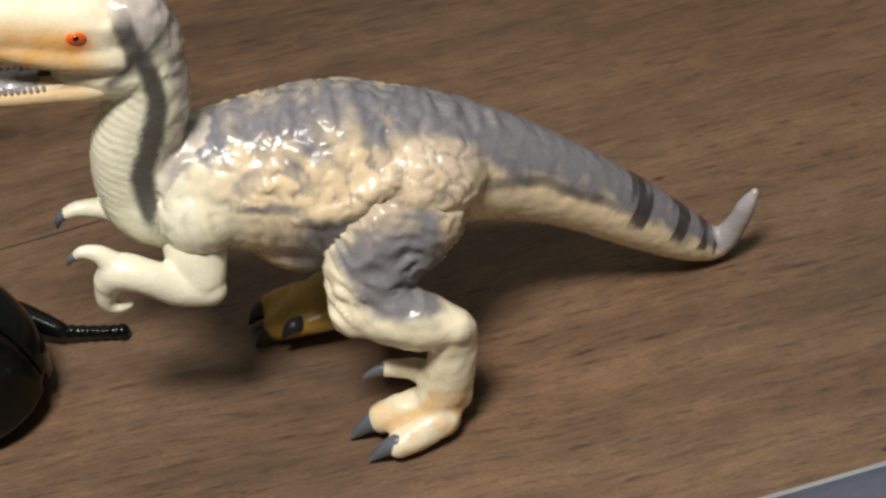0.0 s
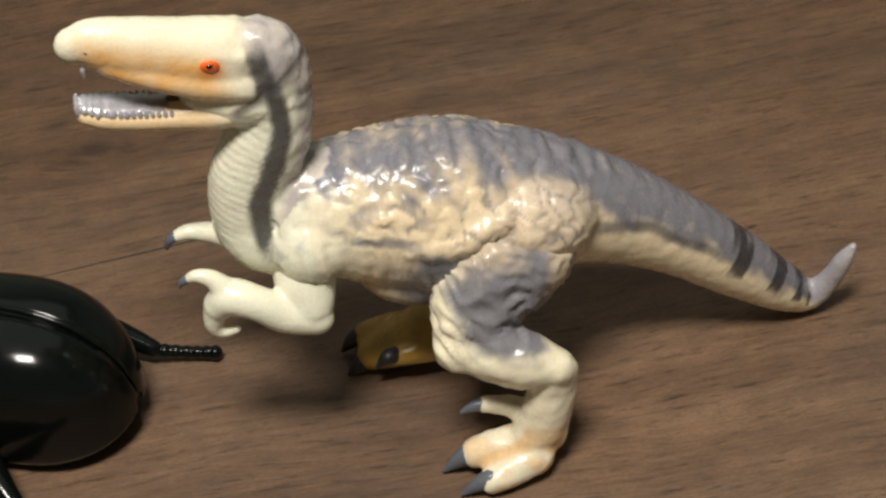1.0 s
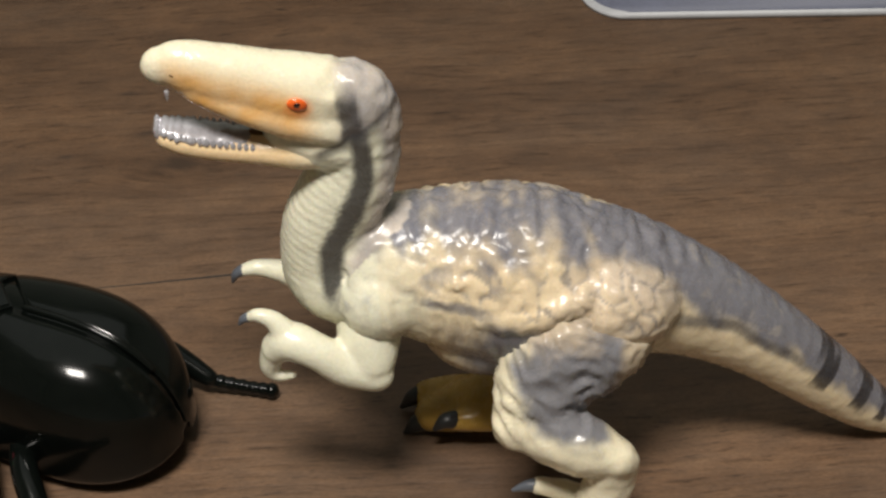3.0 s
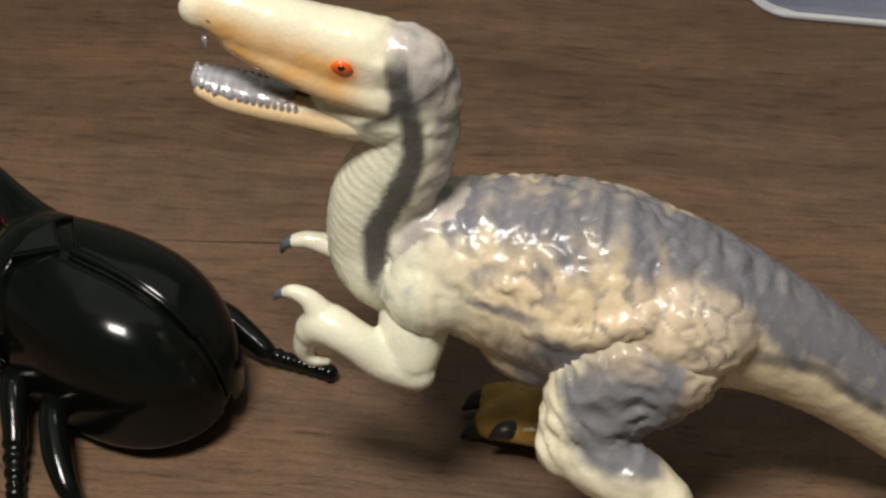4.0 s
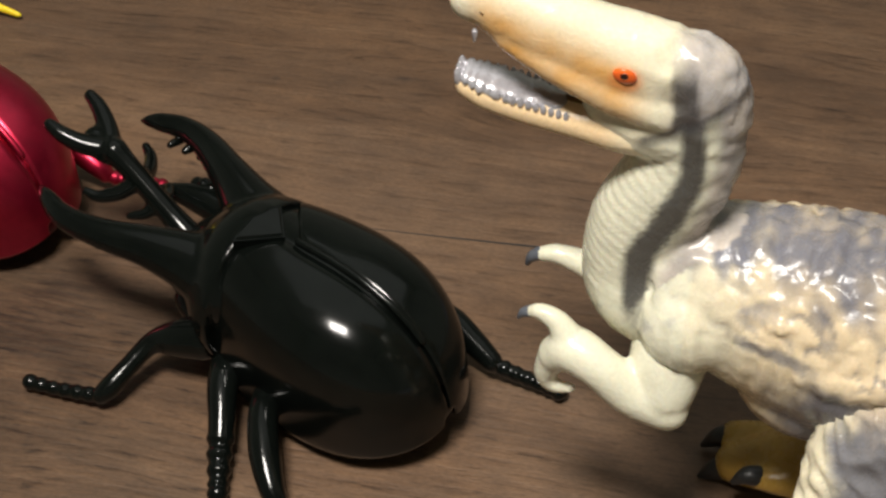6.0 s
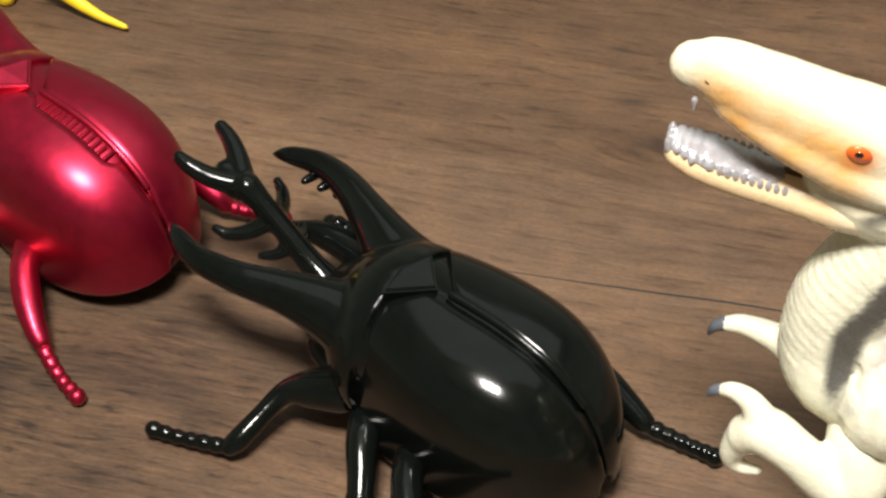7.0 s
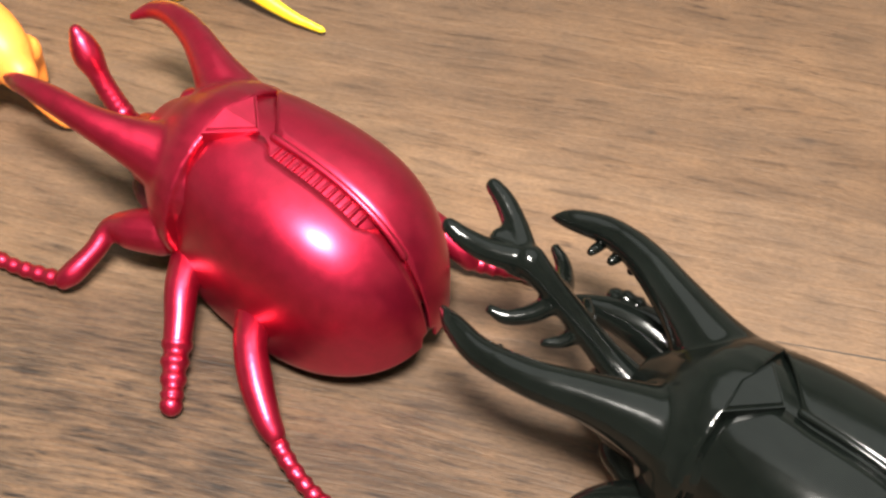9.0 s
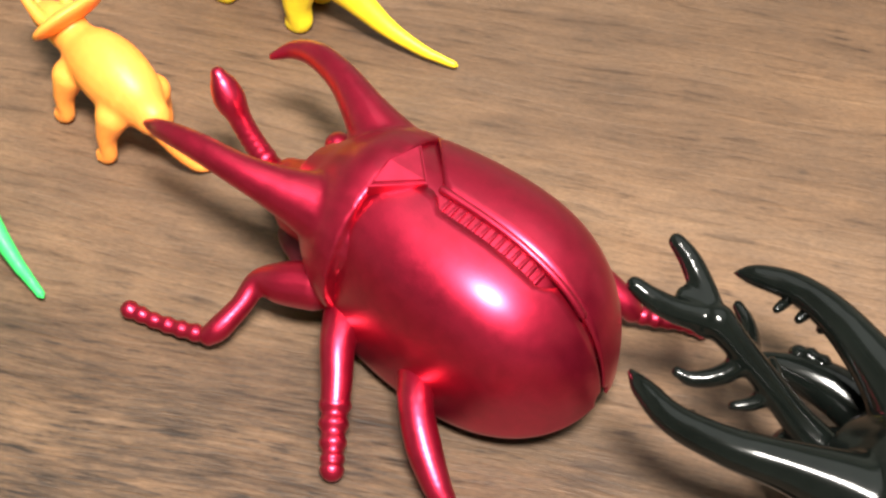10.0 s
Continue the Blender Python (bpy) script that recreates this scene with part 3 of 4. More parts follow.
    for y in (-14.4, -8.0):
        part("nostril", ball(bmesh.new(), (-82.6, y, 108.0), (0.6, 0.4, 0.3), (0, 30, 0)), MOUTH, head)

    bm = loft(bmesh.new(), [(-56.9, -10.2, 87.6, 4.4), (-63.4, -10.6, 87.6, 4.0), (-70.9, -11.0, 88.4, 3.1), (-77.9, -11.4, 89.8, 2.8), (-83.2, -11.6, 91.4, 2.6), (-85.8, -11.6, 92.4, 2.2)], 18, 6, 1.4)
    jaw = welded(bm, 0.0006, 3)
    lay_paint(jaw, jaw_colour)
    jaw = part("lower_jaw", jaw, HIDE, toy)
    part("tongue", loft(bmesh.new(), [(-64.4, -10.7, 90.4, 1.4), (-70.4, -11.0, 90.6, 1.0), (-74.4, -11.3, 91.0, 0.8)], 12, 4, 1.6), MOUTH, jaw)
    part("gum", loft(bmesh.new(), [(-68.9, -11.0, 90.0, 0.9), (-76.9, -11.4, 91.6, 1.3), (-83.2, -11.6, 93.3, 1.4), (-85.8, -11.6, 94.2, 1.1)], 14, 6, 2.3, lumps=11, lump=0.12), SILVER, jaw, "glittering silver-white gum")
    for q in (-1, 1):
        for k in range(14):
            x = -70.9 - 1.12 * k
            pull = 0.035 * max(0, k - 7) ** 2
            y = -11.4 + q * (2.9 - pull) - 0.03 * k
            z = 90.3 + 0.29 * k
            part("tooth", loft(bmesh.new(), [(x, y, z - 0.3, 0.5), (x, y, z + 0.4, 0.42), (x, y, z + 0.75, 0.22)], 8, 2), SILVER, jaw)
    for k in range(3):
        part("tooth", loft(bmesh.new(), [(-87.0, -12.9 + 1.3 * k, 93.4, 0.8), (-87.1, -12.9 + 1.3 * k, 95.0, 0.65), (-87.1, -12.9 + 1.3 * k, 95.6, 0.3)], 8, 2), SILVER, jaw)
    part("tooth", loft(bmesh.new(), [(-84.2, -13.2, 103.4, 0.5), (-84.3, -13.3, 101.8, 0.25)], 6, 2), SILVER, head)

    bm = loft(bmesh.new(), [(-9.0, -11, 51.0, 7.0), (-12.0, -17.5, 49.0, 11.2), (-15.4, -22.6, 45.4, 12.2), (-21.8, -28.6, 38.4, 9.6), (-25.4, -32.5, 33.0, 6.4)], 22, 5, 0.85)
    # the haunch runs up and back into the hip
    loft(bm, [(-3.0, -12.0, 47.0, 5.5), (-6.0, -17.5, 47.5, 8.6), (-9.0, -21.6, 45.4, 10.0), (-15.0, -25.0, 41.6, 9.8)], 22, 5, 0.9)
    loft(bm, [(-24.8, -33.0, 33.4, 6.0), (-19.4, -35.0, 31.2, 6.6), (-13.4, -37.0, 28.6, 6.5), (-8.8, -39.0, 27.6, 4.6)], 20, 5, 0.95)
    loft(bm, [(-7.0, -39.5, 29.0, 2.4), (-6.0, -39.8, 26.0, 2.2), (-7.6, -40.4, 16.0, 2.2), (-10.0, -41.6, 8.0, 2.6)], 12, 4)
    loft(bm, [(-8.9, -39.0, 28.2, 3.9), (-9.8, -39.5, 19.5, 4.9), (-12.6, -40.0, 10.2, 5.3), (-17.0, -40.5, 5.6, 4.4)], 20, 5, 0.95)
    loft(bm, [(-14.5, -40, 6.4, 4.4), (-21.8, -39.4, 5.6, 3.9), (-26.2, -39.2, 5.0, 3.3)], 16, 4)
    loft(bm, [(-14.5, -43.0, 5.4, 4.2), (-21.0, -45.0, 4.0, 3.5), (-24.2, -46.0, 3.6, 2.9)], 16, 4)
    loft(bm, [(-12.5, -37.0, 11.0, 3.0), (-19.0, -36.0, 14.4, 2.2), (-22.8, -36, 15.8, 1.9)], 14, 4)
    leg = welded(bm, 0.0007, 3)
    for v in leg.vertices:
        v.co.y += 0.0013 * step(34, 22, v.co.z / MM)
    wrinkle(leg, leg_folds, 0.00105)
    lay_paint(leg, leg_colour)
    leg = part("leg", leg, HIDE, toy, "cream leg with a grey thigh")
    for st in ([(-26.0, -39.2, 5.4, 2.8), (-29.4, -39.2, 3.9, 2.0), (-33.2, -39.2, 1.0, 0.5)], [(-24.2, -46, 4.2, 2.4), (-26.9, -46, 3.4, 1.8), (-30.6, -46, 1.0, 0.5)],
               [(-22.9, -36, 16.0, 1.6), (-25.2, -36, 15.9, 1.2), (-27.6, -36, 14.9, 0.5)]):
        part("claw", loft(bmesh.new(), st, 12, 4, 0.9), CLAW, leg, "slate grey claw").location.y = 0.0013

    bm = loft(bmesh.new(), [(-12, -4, 46, 9.0), (-17, -1, 38, 8.5), (-23, 0, 30, 6.0), (-24, -3, 25.0, 5.0), (-20.5, -5.5, 18, 4.6), (-23, -7.5, 10, 5.0)], 20, 5, 0.8)
    loft(bm, [(-20, -7.5, 12.0, 6.0), (-27, -7.5, 9.4, 6.6), (-36, -7.4, 6.6, 5.2), (-43.0, -7.6, 4.6, 3.4)], 18, 5, 1.15)
    loft(bm, [(-30, -4.0, 6.0, 4.2), (-38, -2.6, 5.4, 3.8), (-43.5, -2.0, 4.8, 3.0)], 16, 4)
    loft(bm, [(-28, -12.0, 8.0, 3.4), (-35, -12.6, 8.6, 2.8), (-38.0, -12.8, 8.4, 2.2)], 14, 4)
    far = welded(bm, 0.0008, 3)
    for v in far.vertices:
        v.co.y += 0.0016 * step(30, 16, v.co.z / MM)
    lay_paint(far, shaded_leg_colour)
    far = part("leg", far, HIDE, toy, "far leg, ochre-brown paint darkened for its shade")
    for st in ([(-43.0, -8.0, 4.4, 2.6), (-46.0, -8.6, 3.0, 1.9), (-48.5, -9.0, 1.0, 0.5)], [(-43.5, -2.0, 5.2, 2.4), (-46.4, -2.2, 4.0, 1.8), (-49, -2.4, 1.4, 0.5)],
               [(-38.0, -12.9, 9.0, 1.9), (-40.2, -13.6, 9.4, 1.6), (-42.2, -14.0, 7.6, 0.6)]):
        part("claw", loft(bmesh.new(), st, 12, 4), CLAWDARK, far, "near-black claw").location.y = 0.0016

    bm = loft(bmesh.new(), [(-51.0, -12, 54.0, 5.0), (-53.2, -19.6, 48.8, 6.4), (-53.2, -24, 44.4, 5.0), (-53.0, -25.5, 41.8, 3.8)], 18, 5)
    loft(bm, [(-52.6, -25.8, 41.6, 3.5), (-58.4, -25.5, 44.0, 3.8), (-63.2, -25.0, 48.0, 3.5), (-67.9, -23.5, 49.7, 3.8), (-70.6, -23.0, 47.7, 3.2)], 18, 5)
    loft(bm, [(-68.7, -23.0, 51.0, 2.8), (-70.8, -22.0, 54.0, 1.9), (-73.6, -21.5, 55.2, 1.4), (-75.4, -21.0, 54.2, 1.0)], 12, 4)
    loft(bm, [(-71.6, -23.0, 46.0, 2.6), (-72.5, -23.5, 42.7, 1.9), (-71.0, -24.0, 40.7, 1.3), (-68.2, -24.5, 41.4, 0.9)], 12, 4)
    arm = welded(bm, 0.00055, 3)
    lay_paint(arm, arm_colour)
    arm = part("arm", arm, HIDE, toy, "pale bent foreleg with curled fingers")
    part("claw", loft(bmesh.new(), [(-75.3, -21, 54.3, 1.0), (-76.4, -21, 53.8, 0.8), (-77.2, -21, 52.5, 0.35)], 10, 3), CLAW, arm)
    bm = loft(bmesh.new(), [(-54, -5, 52, 6), (-58.5, -3.4, 47.4, 4.8), (-64.2, -5.4, 47.0, 3.4), (-69.8, -5.2, 49.6, 2.3), (-74.3, -5.4, 51.2, 1.7), (-77.0, -5.5, 50.8, 1.3)], 14, 5)
    arm = welded(bm, 0.00055, 3)
    lay_paint(arm, arm_colour)
    arm = part("arm", arm, HIDE, toy, "pale foreleg stretched forward")
    part("claw", loft(bmesh.new(), [(-77.2, -5.5, 50.8, 1.2), (-78.6, -5.6, 49.8, 0.9), (-79.3, -5.6, 48.0, 0.4)], 10, 3), CLAW, arm)


make_dinosaur()


# ---- toy beetles: x runs forward from the tip of the shell's triangle, y to the beetle's left ----
def shell_width(x):
    u = min(1.0, max(-1.0, (x + 11.0) / 24.5))
    return 17.3 * (1 - abs(u) ** 2.3) ** 0.5 if u < 0 else 17.3 * (1 - 0.32 * u ** 2.2)


def shell_top(x):
    u = (x + 6.0) / 29.5 if x < -6 else (x + 6.0) / 40.0
    return 9.0 + 24.9 * max(0.0, 1 - abs(u) ** 2.7) ** 0.5


def shell_half(side, slot):
    """One wing case: a curved sheet from the middle joint down to its tucked edge."""
    bm = bmesh.new()
    nx, na = 44, 26
    rows = []
    for i in range(nx + 1):
        u = i / nx
        x = -35.4 + 41.6 * (0.85 * (1 - math.cos(math.pi / 2 * u)) + 0.15 * u ** 1.5)
        w, top = shell_width(x), shell_top(x)
        gap = 0.5
        if side > 0:
            gap += slot * step(-25.0, -23.2, x) * (1 - step(-3.5, -2.0, x))
        else:
            gap += 1.25 * max(0.0, x + 2.1)
        row = []
        for k in range(na + 1):
            a0 = math.asin(min(0.98, (gap / max(w, gap * 1.05)) ** (1 / 0.72)))
            a = a0 + k / na * (1.13 * math.pi / 2 - a0)
            y = w * abs(math.sin(a)) ** 0.72 if a < math.pi / 2 else w * math.sin(a)
            c = math.cos(a)
            z = 9.0 + (top - 9.0) * (abs(c) ** 0.54) * (1 if c > 0 else -0.5)
            row.append(bm.verts.new(((x + 2.2 * (y / 17.6) ** 2 * step(-2, 6, x)) * MM, (side * y - 1.0) * MM, z * MM)))
        rows.append(row)
    for a, b in zip(rows, rows[1:]):
        for k in range(na):
            bm.faces.new((a[k], a[k + 1], b[k + 1], b[k]))
    bmesh.ops.remove_doubles(bm, verts=bm.verts[:], dist=0.00001)
    bmesh.ops.recalc_face_normals(bm, faces=bm.faces[:])
    out = sum((f.normal.z for f in bm.faces))
    if out < 0:
        bmesh.ops.reverse_faces(bm, faces=bm.faces[:])
    bmesh.ops.solidify(bm, geom=bm.faces[:], thickness=0.0007)
    return bm


def leg_of(beetle, mat, upper, lower, knobs=6):
    bm = loft(bmesh.new(), upper, 14, 5)
    leg = part("leg", welded(bm, 0.0005, 2), mat, beetle)
    bm = loft(bmesh.new(), lower, 14, 8, lumps=knobs, lump=0.14)
    ball(bm, lower[-1][:3], (1.7, 1.7, 1.5), seg=12)
    part("foot", welded(bm, 0.0004, 1), mat, leg, "beaded foot")


def make_beetle(m, mat, under, label, kind, size):
    b = empty("toy_beetle", m, label, "toy beetle", "toy beetles on the table")
    b.scale = (size, size, size)
    part("wing_case", shell_half(1, 0.4 if kind == "forked" else 2.3), mat, b)
    part("wing_case", shell_half(-1, 0.0), mat, b)
    # the inner back under the wing cases
    bm = bmesh.new()
    loft(bm, [(-24, -1, 17.0, 9.0), (-19, -1, 18.4, 12.8), (-12, -1, 19.3, 14.0), (-4, -1, 19.5, 14.0), (2, -1, 19.3, 14.2), (6, -1, 19.3, 14.3), (9, -1, 19.0, 13.4)], 28, 5, 1.0)
    part("abdomen", welded(bm, 0.0008, 3), mat, b)
    bm = loft(bmesh.new(), [(-30, 0, 8.0, 4.0), (-15, 0, 8.5, 5.8), (0, 0, 8.5, 5.8), (14, 0, 9, 5.2), (22, 0, 10, 4.2)], 22, 5, 2.3)
    part("underside", welded(bm, 0.0008, 2), under, b)
    for k in range(0 if kind == "forked" else 13):
        x = -4.2 - 1.5 * k
        z = shell_top(x)
        part("rung", box(bmesh.new(), ((x - 0.30) * MM, -0.8 * MM, (z - 3.0) * MM), ((x + 0.30) * MM, 1.9 * MM, (z - 0.1) * MM), 0.0001), mat, b)
    # raised lip along the joint
    part("ridge", loft(bmesh.new(), [(x, -1.6, shell_top(x) - 0.2, 0.7) for x in (-29.5, -27, -23, -17, -11, -6, -2)], 8, 3), mat, b)
    # raised triangle at the front of the joint
    bm = bmesh.new()
    tri = [(0.2, -0.6, 34.9), (6.6, 6.2, 35.6), (7.2, 0.4, 36.4), (5.6, -5.6, 35.4)]
    lo = [bm.verts.new((x * MM, y * MM, (z - 3.2) * MM)) for x, y, z in tri]
    hi = [bm.verts.new((x * MM, y * MM, z * MM)) for x, y, z in tri]
    bm.faces.new(lo[::-1])
    bm.faces.new(hi)
    for k in range(4):
        bm.faces.new((lo[k], lo[(k + 1) % 4], hi[(k + 1) % 4], hi[k]))
    bmesh.ops.bevel(bm, geom=[e for e in bm.edges if min(v.co.z for v in e.verts) > 0.034], offset=0.0005, segments=3, affect="EDGES")
    part("scutellum", bm, mat, b, flat=True)

    yaw = pose(0, 0, 0, 0, 0, -2.6)
    bm = loft(bmesh.new(), [(6.6, 0, 18.6, 16.6), (10, 0, 18.6, 16.0), (14, 0, 18.2, 13.4), (18, 0, 17.6, 10.0), (22.5, 0, 16.8, 7.0)], 30, 6, 1.0, round_ends=False)
    if kind == "forked":
        for q in (1, -1):
            loft(bm, [(8, q * 6.6, 22.8, 8.2), (16, q * 8.2, 25.2, 6.0), (24.5, q * 11.2, 27.0, 4.0), (33, q * 14.2, 27.6, 3.0), (41 + 0.8 * q, q * 15.2, 27.4, 2.4), (47 + q, q * 13.6, 27.3, 1.8), (49.8 + 1.3 * q, q * 12.2, 27.2, 0.8)], 16, 6)
    else:
        for q in (1, -1):
            loft(bm, [(8, q * 6.4, 23.0, 8.0), (14.5, q * 8.2, 25.2, 5.8), (21, q * 10.5, 26.8, 3.9), (28, q * (12.8 - 0.6 * q), 27.4 + 0.3 * q, 2.8), (36 + q, q * (14.0 - 1.2 * q), 26.8 + 0.6 * q, 2.3), (42 + 2 * q, q * (14.0 - 1.0 * q), 25.2 + 0.8 * q, 1.7), (45.6 + 2.5 * q, q * 12.5, 23.3 + 0.7 * q, 0.8)], 16, 6)
    part("pronotum", welded(bm, 0.0006, 5), mat, b, "smooth chest plate with two curved horns")
    if kind == "forked":
        for q in (1, -1):
            for x, y, r in ((33.5, 13.6, 1.0), (37.0, 13.1, 0.95), (40.5, 12.6, 0.85)):
                part("horn_tooth", loft(bmesh.new(), [(x, q * (y + 1.5), 25.2, r), (x + 0.3, q * y, 25.4, r), (x + 0.5, q * (y - 1.0), 25.4, r * 0.8)], 10, 3), mat, b)
        bm = loft(bmesh.new(), [(24, 0, 15.5, 3.2), (30, 0, 18.5, 2.5), (36, 0, 22.5, 2.2), (42, 0, 26.3, 2.2), (46, 0, 28.6, 2.7)], 16, 6)
        ball(bm, (48.6, 0, 28.4), (5.0, 3.6, 1.7), (0, -20, 0))
        for q in (1, -1):
            loft(bm, [(48.0, q * 1.0, 28.6, 2.2), (51.4, q * 3.2, 29.6, 2.0), (54.8, q * 4.7, 31.2, 1.7), (57.6, q * 5.2, 32.4, 1.3)], 14, 5)
            loft(bm, [(40, q * 0.6, 24.4, 1.8), (41.8, q * 4.0, 23.0, 1.6), (44.5, q * 6.8, 22.6, 1.3), (46.8, q * 7.8, 23.4, 0.9)], 12, 5)
            loft(bm, [(35, q * 0.6, 21.2, 1.5), (36.2, q * 3.2, 20.2, 1.2), (38.2, q * 5.2, 20.0, 0.8)], 12, 4)
        part("head_horn", welded(bm, 0.00045, 3), mat, b, "long head horn, forked at its tip, with side spines").matrix_local = yaw
    else:
        bm = loft(bmesh.new(), [(26, -1.5, 11.0, 3.0), (31, -0.8, 12.2, 2.0), (35, 0.4, 15.2, 1.6)], 16, 5)
        loft(bm, [(34, 0.2, 15.0, 2.0), (37.2, 0.0, 18.0, 1.9), (39.8, -0.3, 20.9, 1.9)], 16, 12, lumps=7, lump=0.14)
        loft(bm, [(39.4, -0.3, 20.6, 1.9), (41.6, -0.5, 23.2, 2.7), (43.4, -0.8, 25.6, 2.2), (44.5, -1.0, 27.0, 1.3)], 16, 5)
        part("head_horn", welded(bm, 0.00045, 1), mat, b, "ribbed head horn with a knobbed tip")
    bm = loft(bmesh.new(), [(18, 0, 12.5, 6.5), (24, 0, 12.5, 6.0), (29, 0, 12.5, 3.6)], 20, 5, 1.3)
    part("head", welded(bm, 0.0007, 3), mat, b)

    k = 0.0 if kind == "forked" else 1.0
    leg_of(b, mat, [(12, 12.5, 11, 4.2), (17, 15.0, 10, 3.6), (20.5, 18.0 - k, 9.0, 2.2), (21.6 - k, 23 - 2 * k, 7.0, 1.9), (22.4 - k, 28.3 - 2.7 * k, 4.8, 2.1), (23.3 - k, 30 - 2.8 * k, 3.6, 1.8)],
           [(23.3 - k, 30 - 2.8 * k, 3.4, 1.5), (28 - k, 31.8 - 3 * k, 2.8, 1.4), (32.8 - k, 33.6 - 3.4 * k, 2.4, 1.3), (37.4 - k, 35.0 - 3.9 * k, 2.2, 1.4)])
    leg_of(b, mat, [(6, 12, 9, 3.6), (3.0, 17.5, 8.8, 3.0), (-0.6, 22.0, 6.8, 2.6), (-2.8, 25, 5.2, 2.4)],
           [(-2.8, 25, 5.0, 2.4), (-5.0, 28.0, 3.8, 2.2), (-7.4, 31, 2.7, 1.9), (-8.8, 32.8, 2.2, 1.8)], 4)
    leg_of(b, mat, [(-5 - 4 * k, 12, 9, 3.6), (-8.4 - 5.6 * k, 18.8, 10, 2.9), (-13 - 6 * k, 24 - k, 8.0, 2.9), (-17.7 - 6.3 * k, 27.8 - 1.8 * k, 5.8, 2.4), (-20 - 6.5 * k, 29 - 2 * k, 4.6, 2.0)],
           [(-20 - 6.5 * k, 29 - 2 * k, 4.2, 1.6), (-24.2 - 6.6 * k, 31 - 2.4 * k, 3.0, 1.5), (-29 - 6.6 * k, 33 - 3.2 * k, 2.3, 1.4), (-33.5 - 6.4 * k, 34.4 - 4.0 * k, 2.0, 1.6)])
    leg_of(b, mat, [(-8, -12, 9, 3.4), (-14, -17.5, 9.5, 2.8), (-20, -19.6, 8.5, 2.8), (-26, -19.4 - k, 6.2, 2.5), (-31 + 3 * k, -18.8 - 2 * k, 4.4, 2.0)],
           [(-31 + 3 * k, -18.8 - 2 * k, 4.0, 1.6), (-35.5 + 4 * k, -20.0 - 3 * k, 3.0, 1.5), (-40 + 5 * k, -21.0 - 4.4 * k, 2.5, 1.4), (-43.8 + 5.6 * k, -21.8 - 5 * k, 2.2, 1.6)])
    if kind == "forked":
        leg_of(b, mat, [(14, -11, 11, 4.0), (22, -12, 13, 4.4), (30, -11.6, 15, 3.8), (37, -9.6, 16, 2.4), (42.4, -7.4, 16.2, 0.9)],
               [(30, -12.5, 16.6, 1.8), (33.5, -12.8, 17.4, 1.6), (36, -12.4, 17.0, 1.4)], 3)
    else:
        leg_of(b, mat, [(14, -11, 11, 4.0), (20, -10, 15, 3.6), (25, -8.5, 17.0, 2.4)],
               [(20, -14, 10, 1.7), (17, -16, 7, 1.5), (14, -17, 4.0, 1.4), (12, -17.5, 2.0, 1.5)])
    return b


make_beetle(pose(-0.1256, 0.0036, 0, 0, 0, 155.5), BLACK, BLACK, "glossy black plastic toy beetle with a long forked horn", "forked", 1.0)
make_beetle(pose(-0.2122, 0.0345, 0, 0, 0, 154.0), RED, RED_DARK, "metallic crimson plastic toy beetle with two large curved horns", "curved", 0.97)


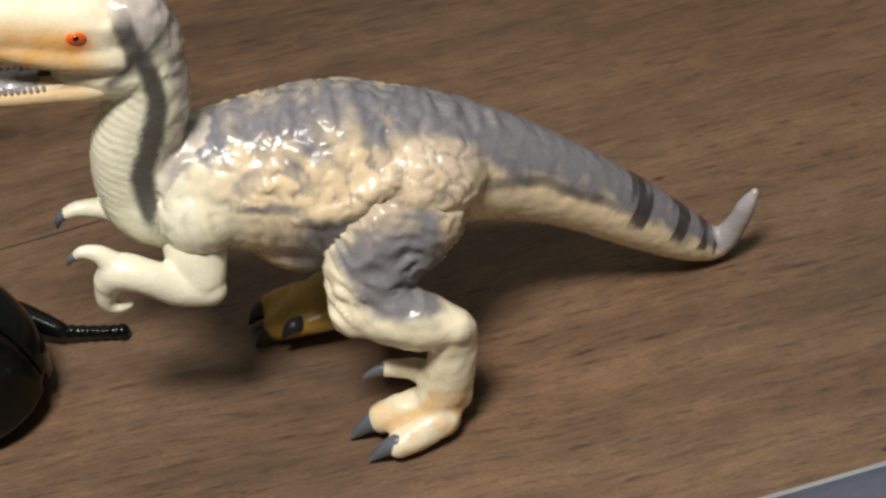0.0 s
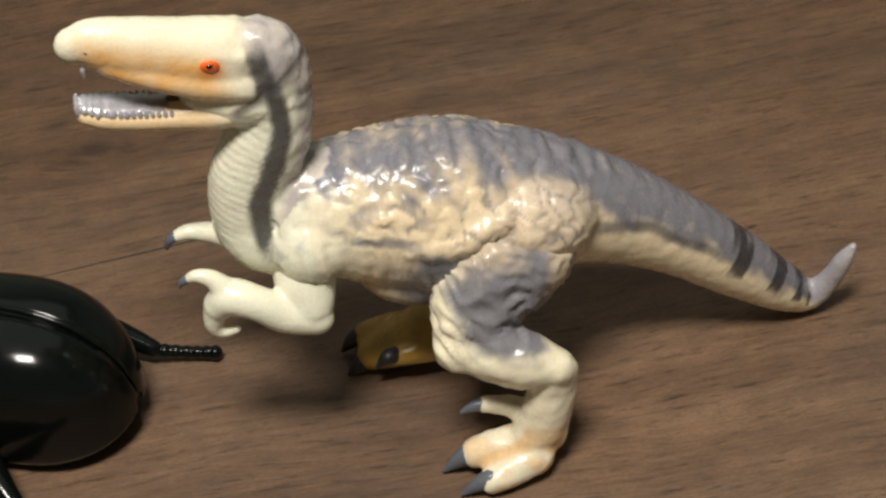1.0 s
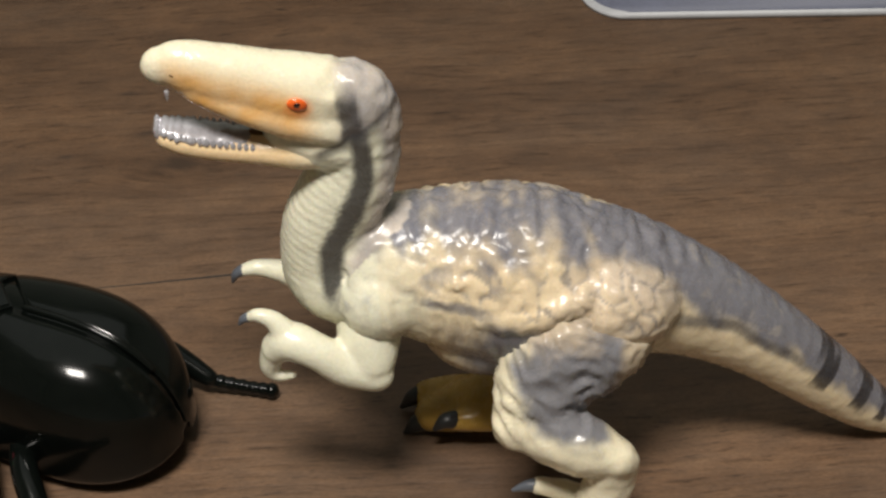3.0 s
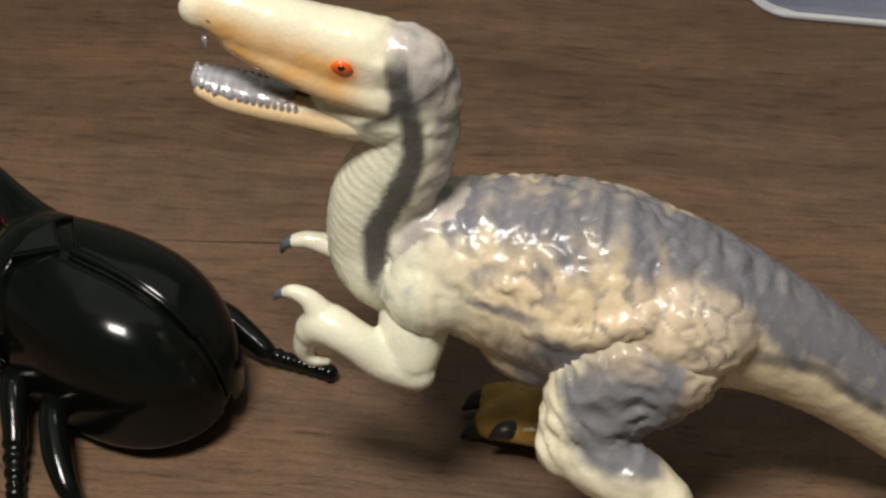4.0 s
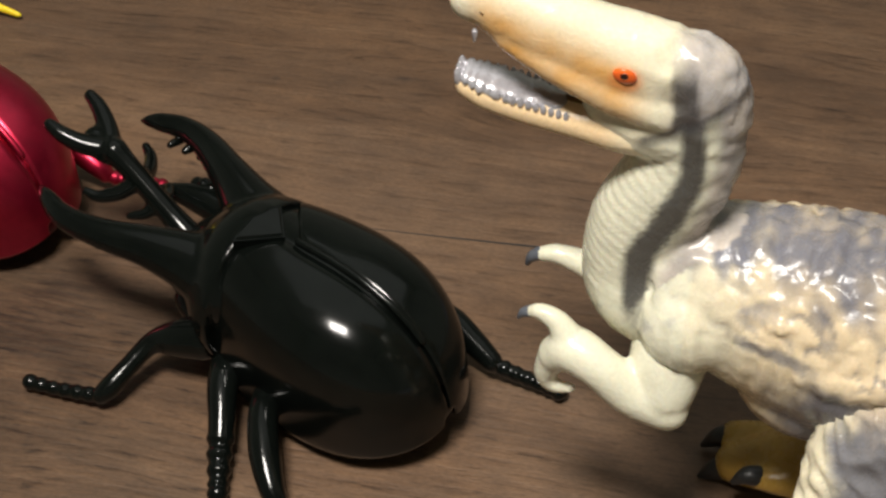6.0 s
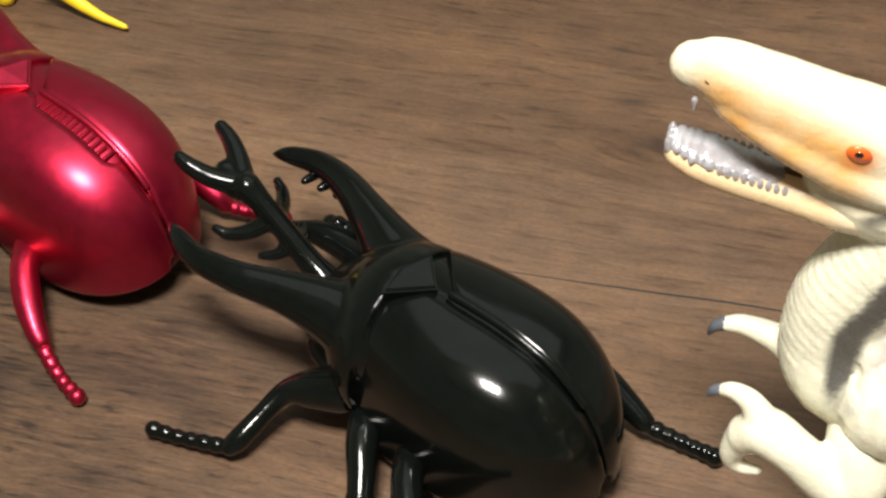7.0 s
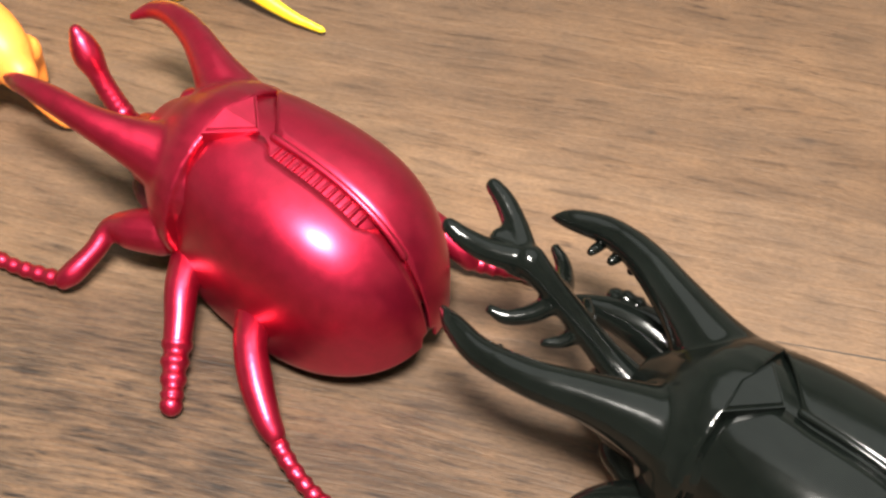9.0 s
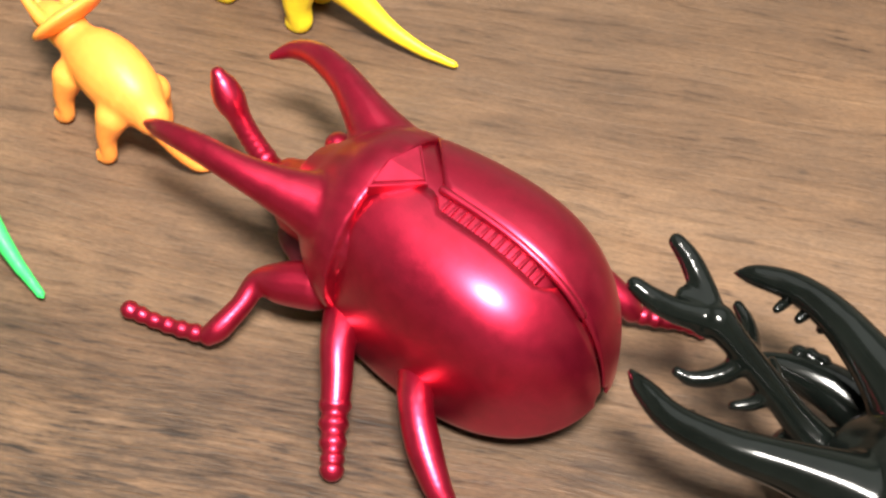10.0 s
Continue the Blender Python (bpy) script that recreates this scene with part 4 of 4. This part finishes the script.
# ---- small rubber dinosaurs ----
def make_triceratops(m, size):
    toy = empty("small_toy_dinosaur", m, "small orange rubber three-horned toy dinosaur standing on the table", "toy dinosaur", "small rubber dinosaurs")
    toy.scale = (size, size, size)
    bm = loft(bmesh.new(), [(-13, 0, 15, 4.6), (-8, 0, 16.5, 7.2), (-1, 0, 17.5, 8.0), (6, 0, 17, 6.8), (10, 0, 17.5, 5.0), (14, 0, 18, 4.4)], 20, 5, 0.85)
    for x, y in ((-7, 7), (-7, -7.5), (7.5, 6.8), (7.5, -6.8)):
        loft(bm, [(x, y * 0.7, 13, 3.8), (x + 0.5, y * 0.95, 7.5, 2.3), (x, y, 2.6, 1.8), (x + 1.4, y, 1.6, 2.2)], 12, 4)
    loft(bm, [(-12, 0, 14, 3.2), (-16, -1.0, 10.5, 2.2), (-18.8, -2.2, 6.5, 1.6), (-21, -4.0, 3.0, 1.2), (-22.5, -6.5, 1.2, 0.8)], 12, 5)
    part("body", welded(bm, 0.0007, 3), ORANGE, toy)
    bm = loft(bmesh.new(), [(13, 0, 18.5, 5.0), (18, 0, 17.5, 4.4), (23, 0, 15.5, 2.9), (25.5, 0, 13.5, 1.5)], 16, 5, 0.85)
    head = part("head", welded(bm, 0.0006, 3), ORANGE, toy)
    part("frill", ball(bmesh.new(), (12.5, 0, 23.0), (1.8, 8.6, 7.2), (0, -32, 0)), ORANGE, head)
    for y in (3.2, -3.2):
        part("horn", loft(bmesh.new(), [(17.5, y, 20.5, 1.5), (20, y * 1.3, 24, 1.1), (23.5, y * 1.5, 28, 0.4)], 10, 4), ORANGE, head)
    part("horn", loft(bmesh.new(), [(22.5, 0, 17.5, 1.2), (24.5, 0, 20.5, 0.4)], 10, 3), ORANGE, head)


def make_long_tail(m, mat, label, neck=True, size=1.0):
    toy = empty("small_toy_dinosaur", m, label, "toy dinosaur", "small rubber dinosaurs")
    toy.scale = (size, size, size)
    bm = loft(bmesh.new(), [(-46, 0, 2.0, 1.0), (-38, 0.5, 3.2, 1.6), (-29, 0.5, 6.2, 2.5), (-20, 0, 11.5, 4.2), (-11, 0, 18, 7.2), (0, 0, 20, 8.6), (10, 0, 20, 7.6), (17, 0, 23, 5.0)], 18, 5, 0.8)
    if neck:
        loft(bm, [(15, 0, 22, 5.0), (21, 0, 28, 3.6), (26, 0, 36, 3.0), (30, 0, 42, 3.4), (36, 0, 42, 2.4)], 14, 5)
    for x, y in ((-10, 5.2), (-10, -5.2), (9, 5), (9, -5)):
        loft(bm, [(x, y * 0.8, 16, 5.0), (x + 0.8, y, 8, 3.4), (x, y, 2.6, 2.8), (x + 1.4, y, 1.9, 2.6)], 12, 4)
    part("body", welded(bm, 0.0007, 3), mat, toy)


make_triceratops(pose(-0.2720, 0.0605, 0, 0, 0, 146), 0.83)
make_long_tail(pose(-0.2540, 0.0965, 0, 0, 0, 166), YELLOW, "small bright yellow rubber toy dinosaur with a long tail", True, 0.8)
make_long_tail(pose(-0.3060, 0.0530, 0, 0, 0, 138), GREEN, "small bright green rubber toy dinosaur with a long thin tail")
make_long_tail(pose(-0.2960, 0.1300, 0, 0, 0, 140), DARKGREEN, "small dark green rubber toy dinosaur standing on the table", False)
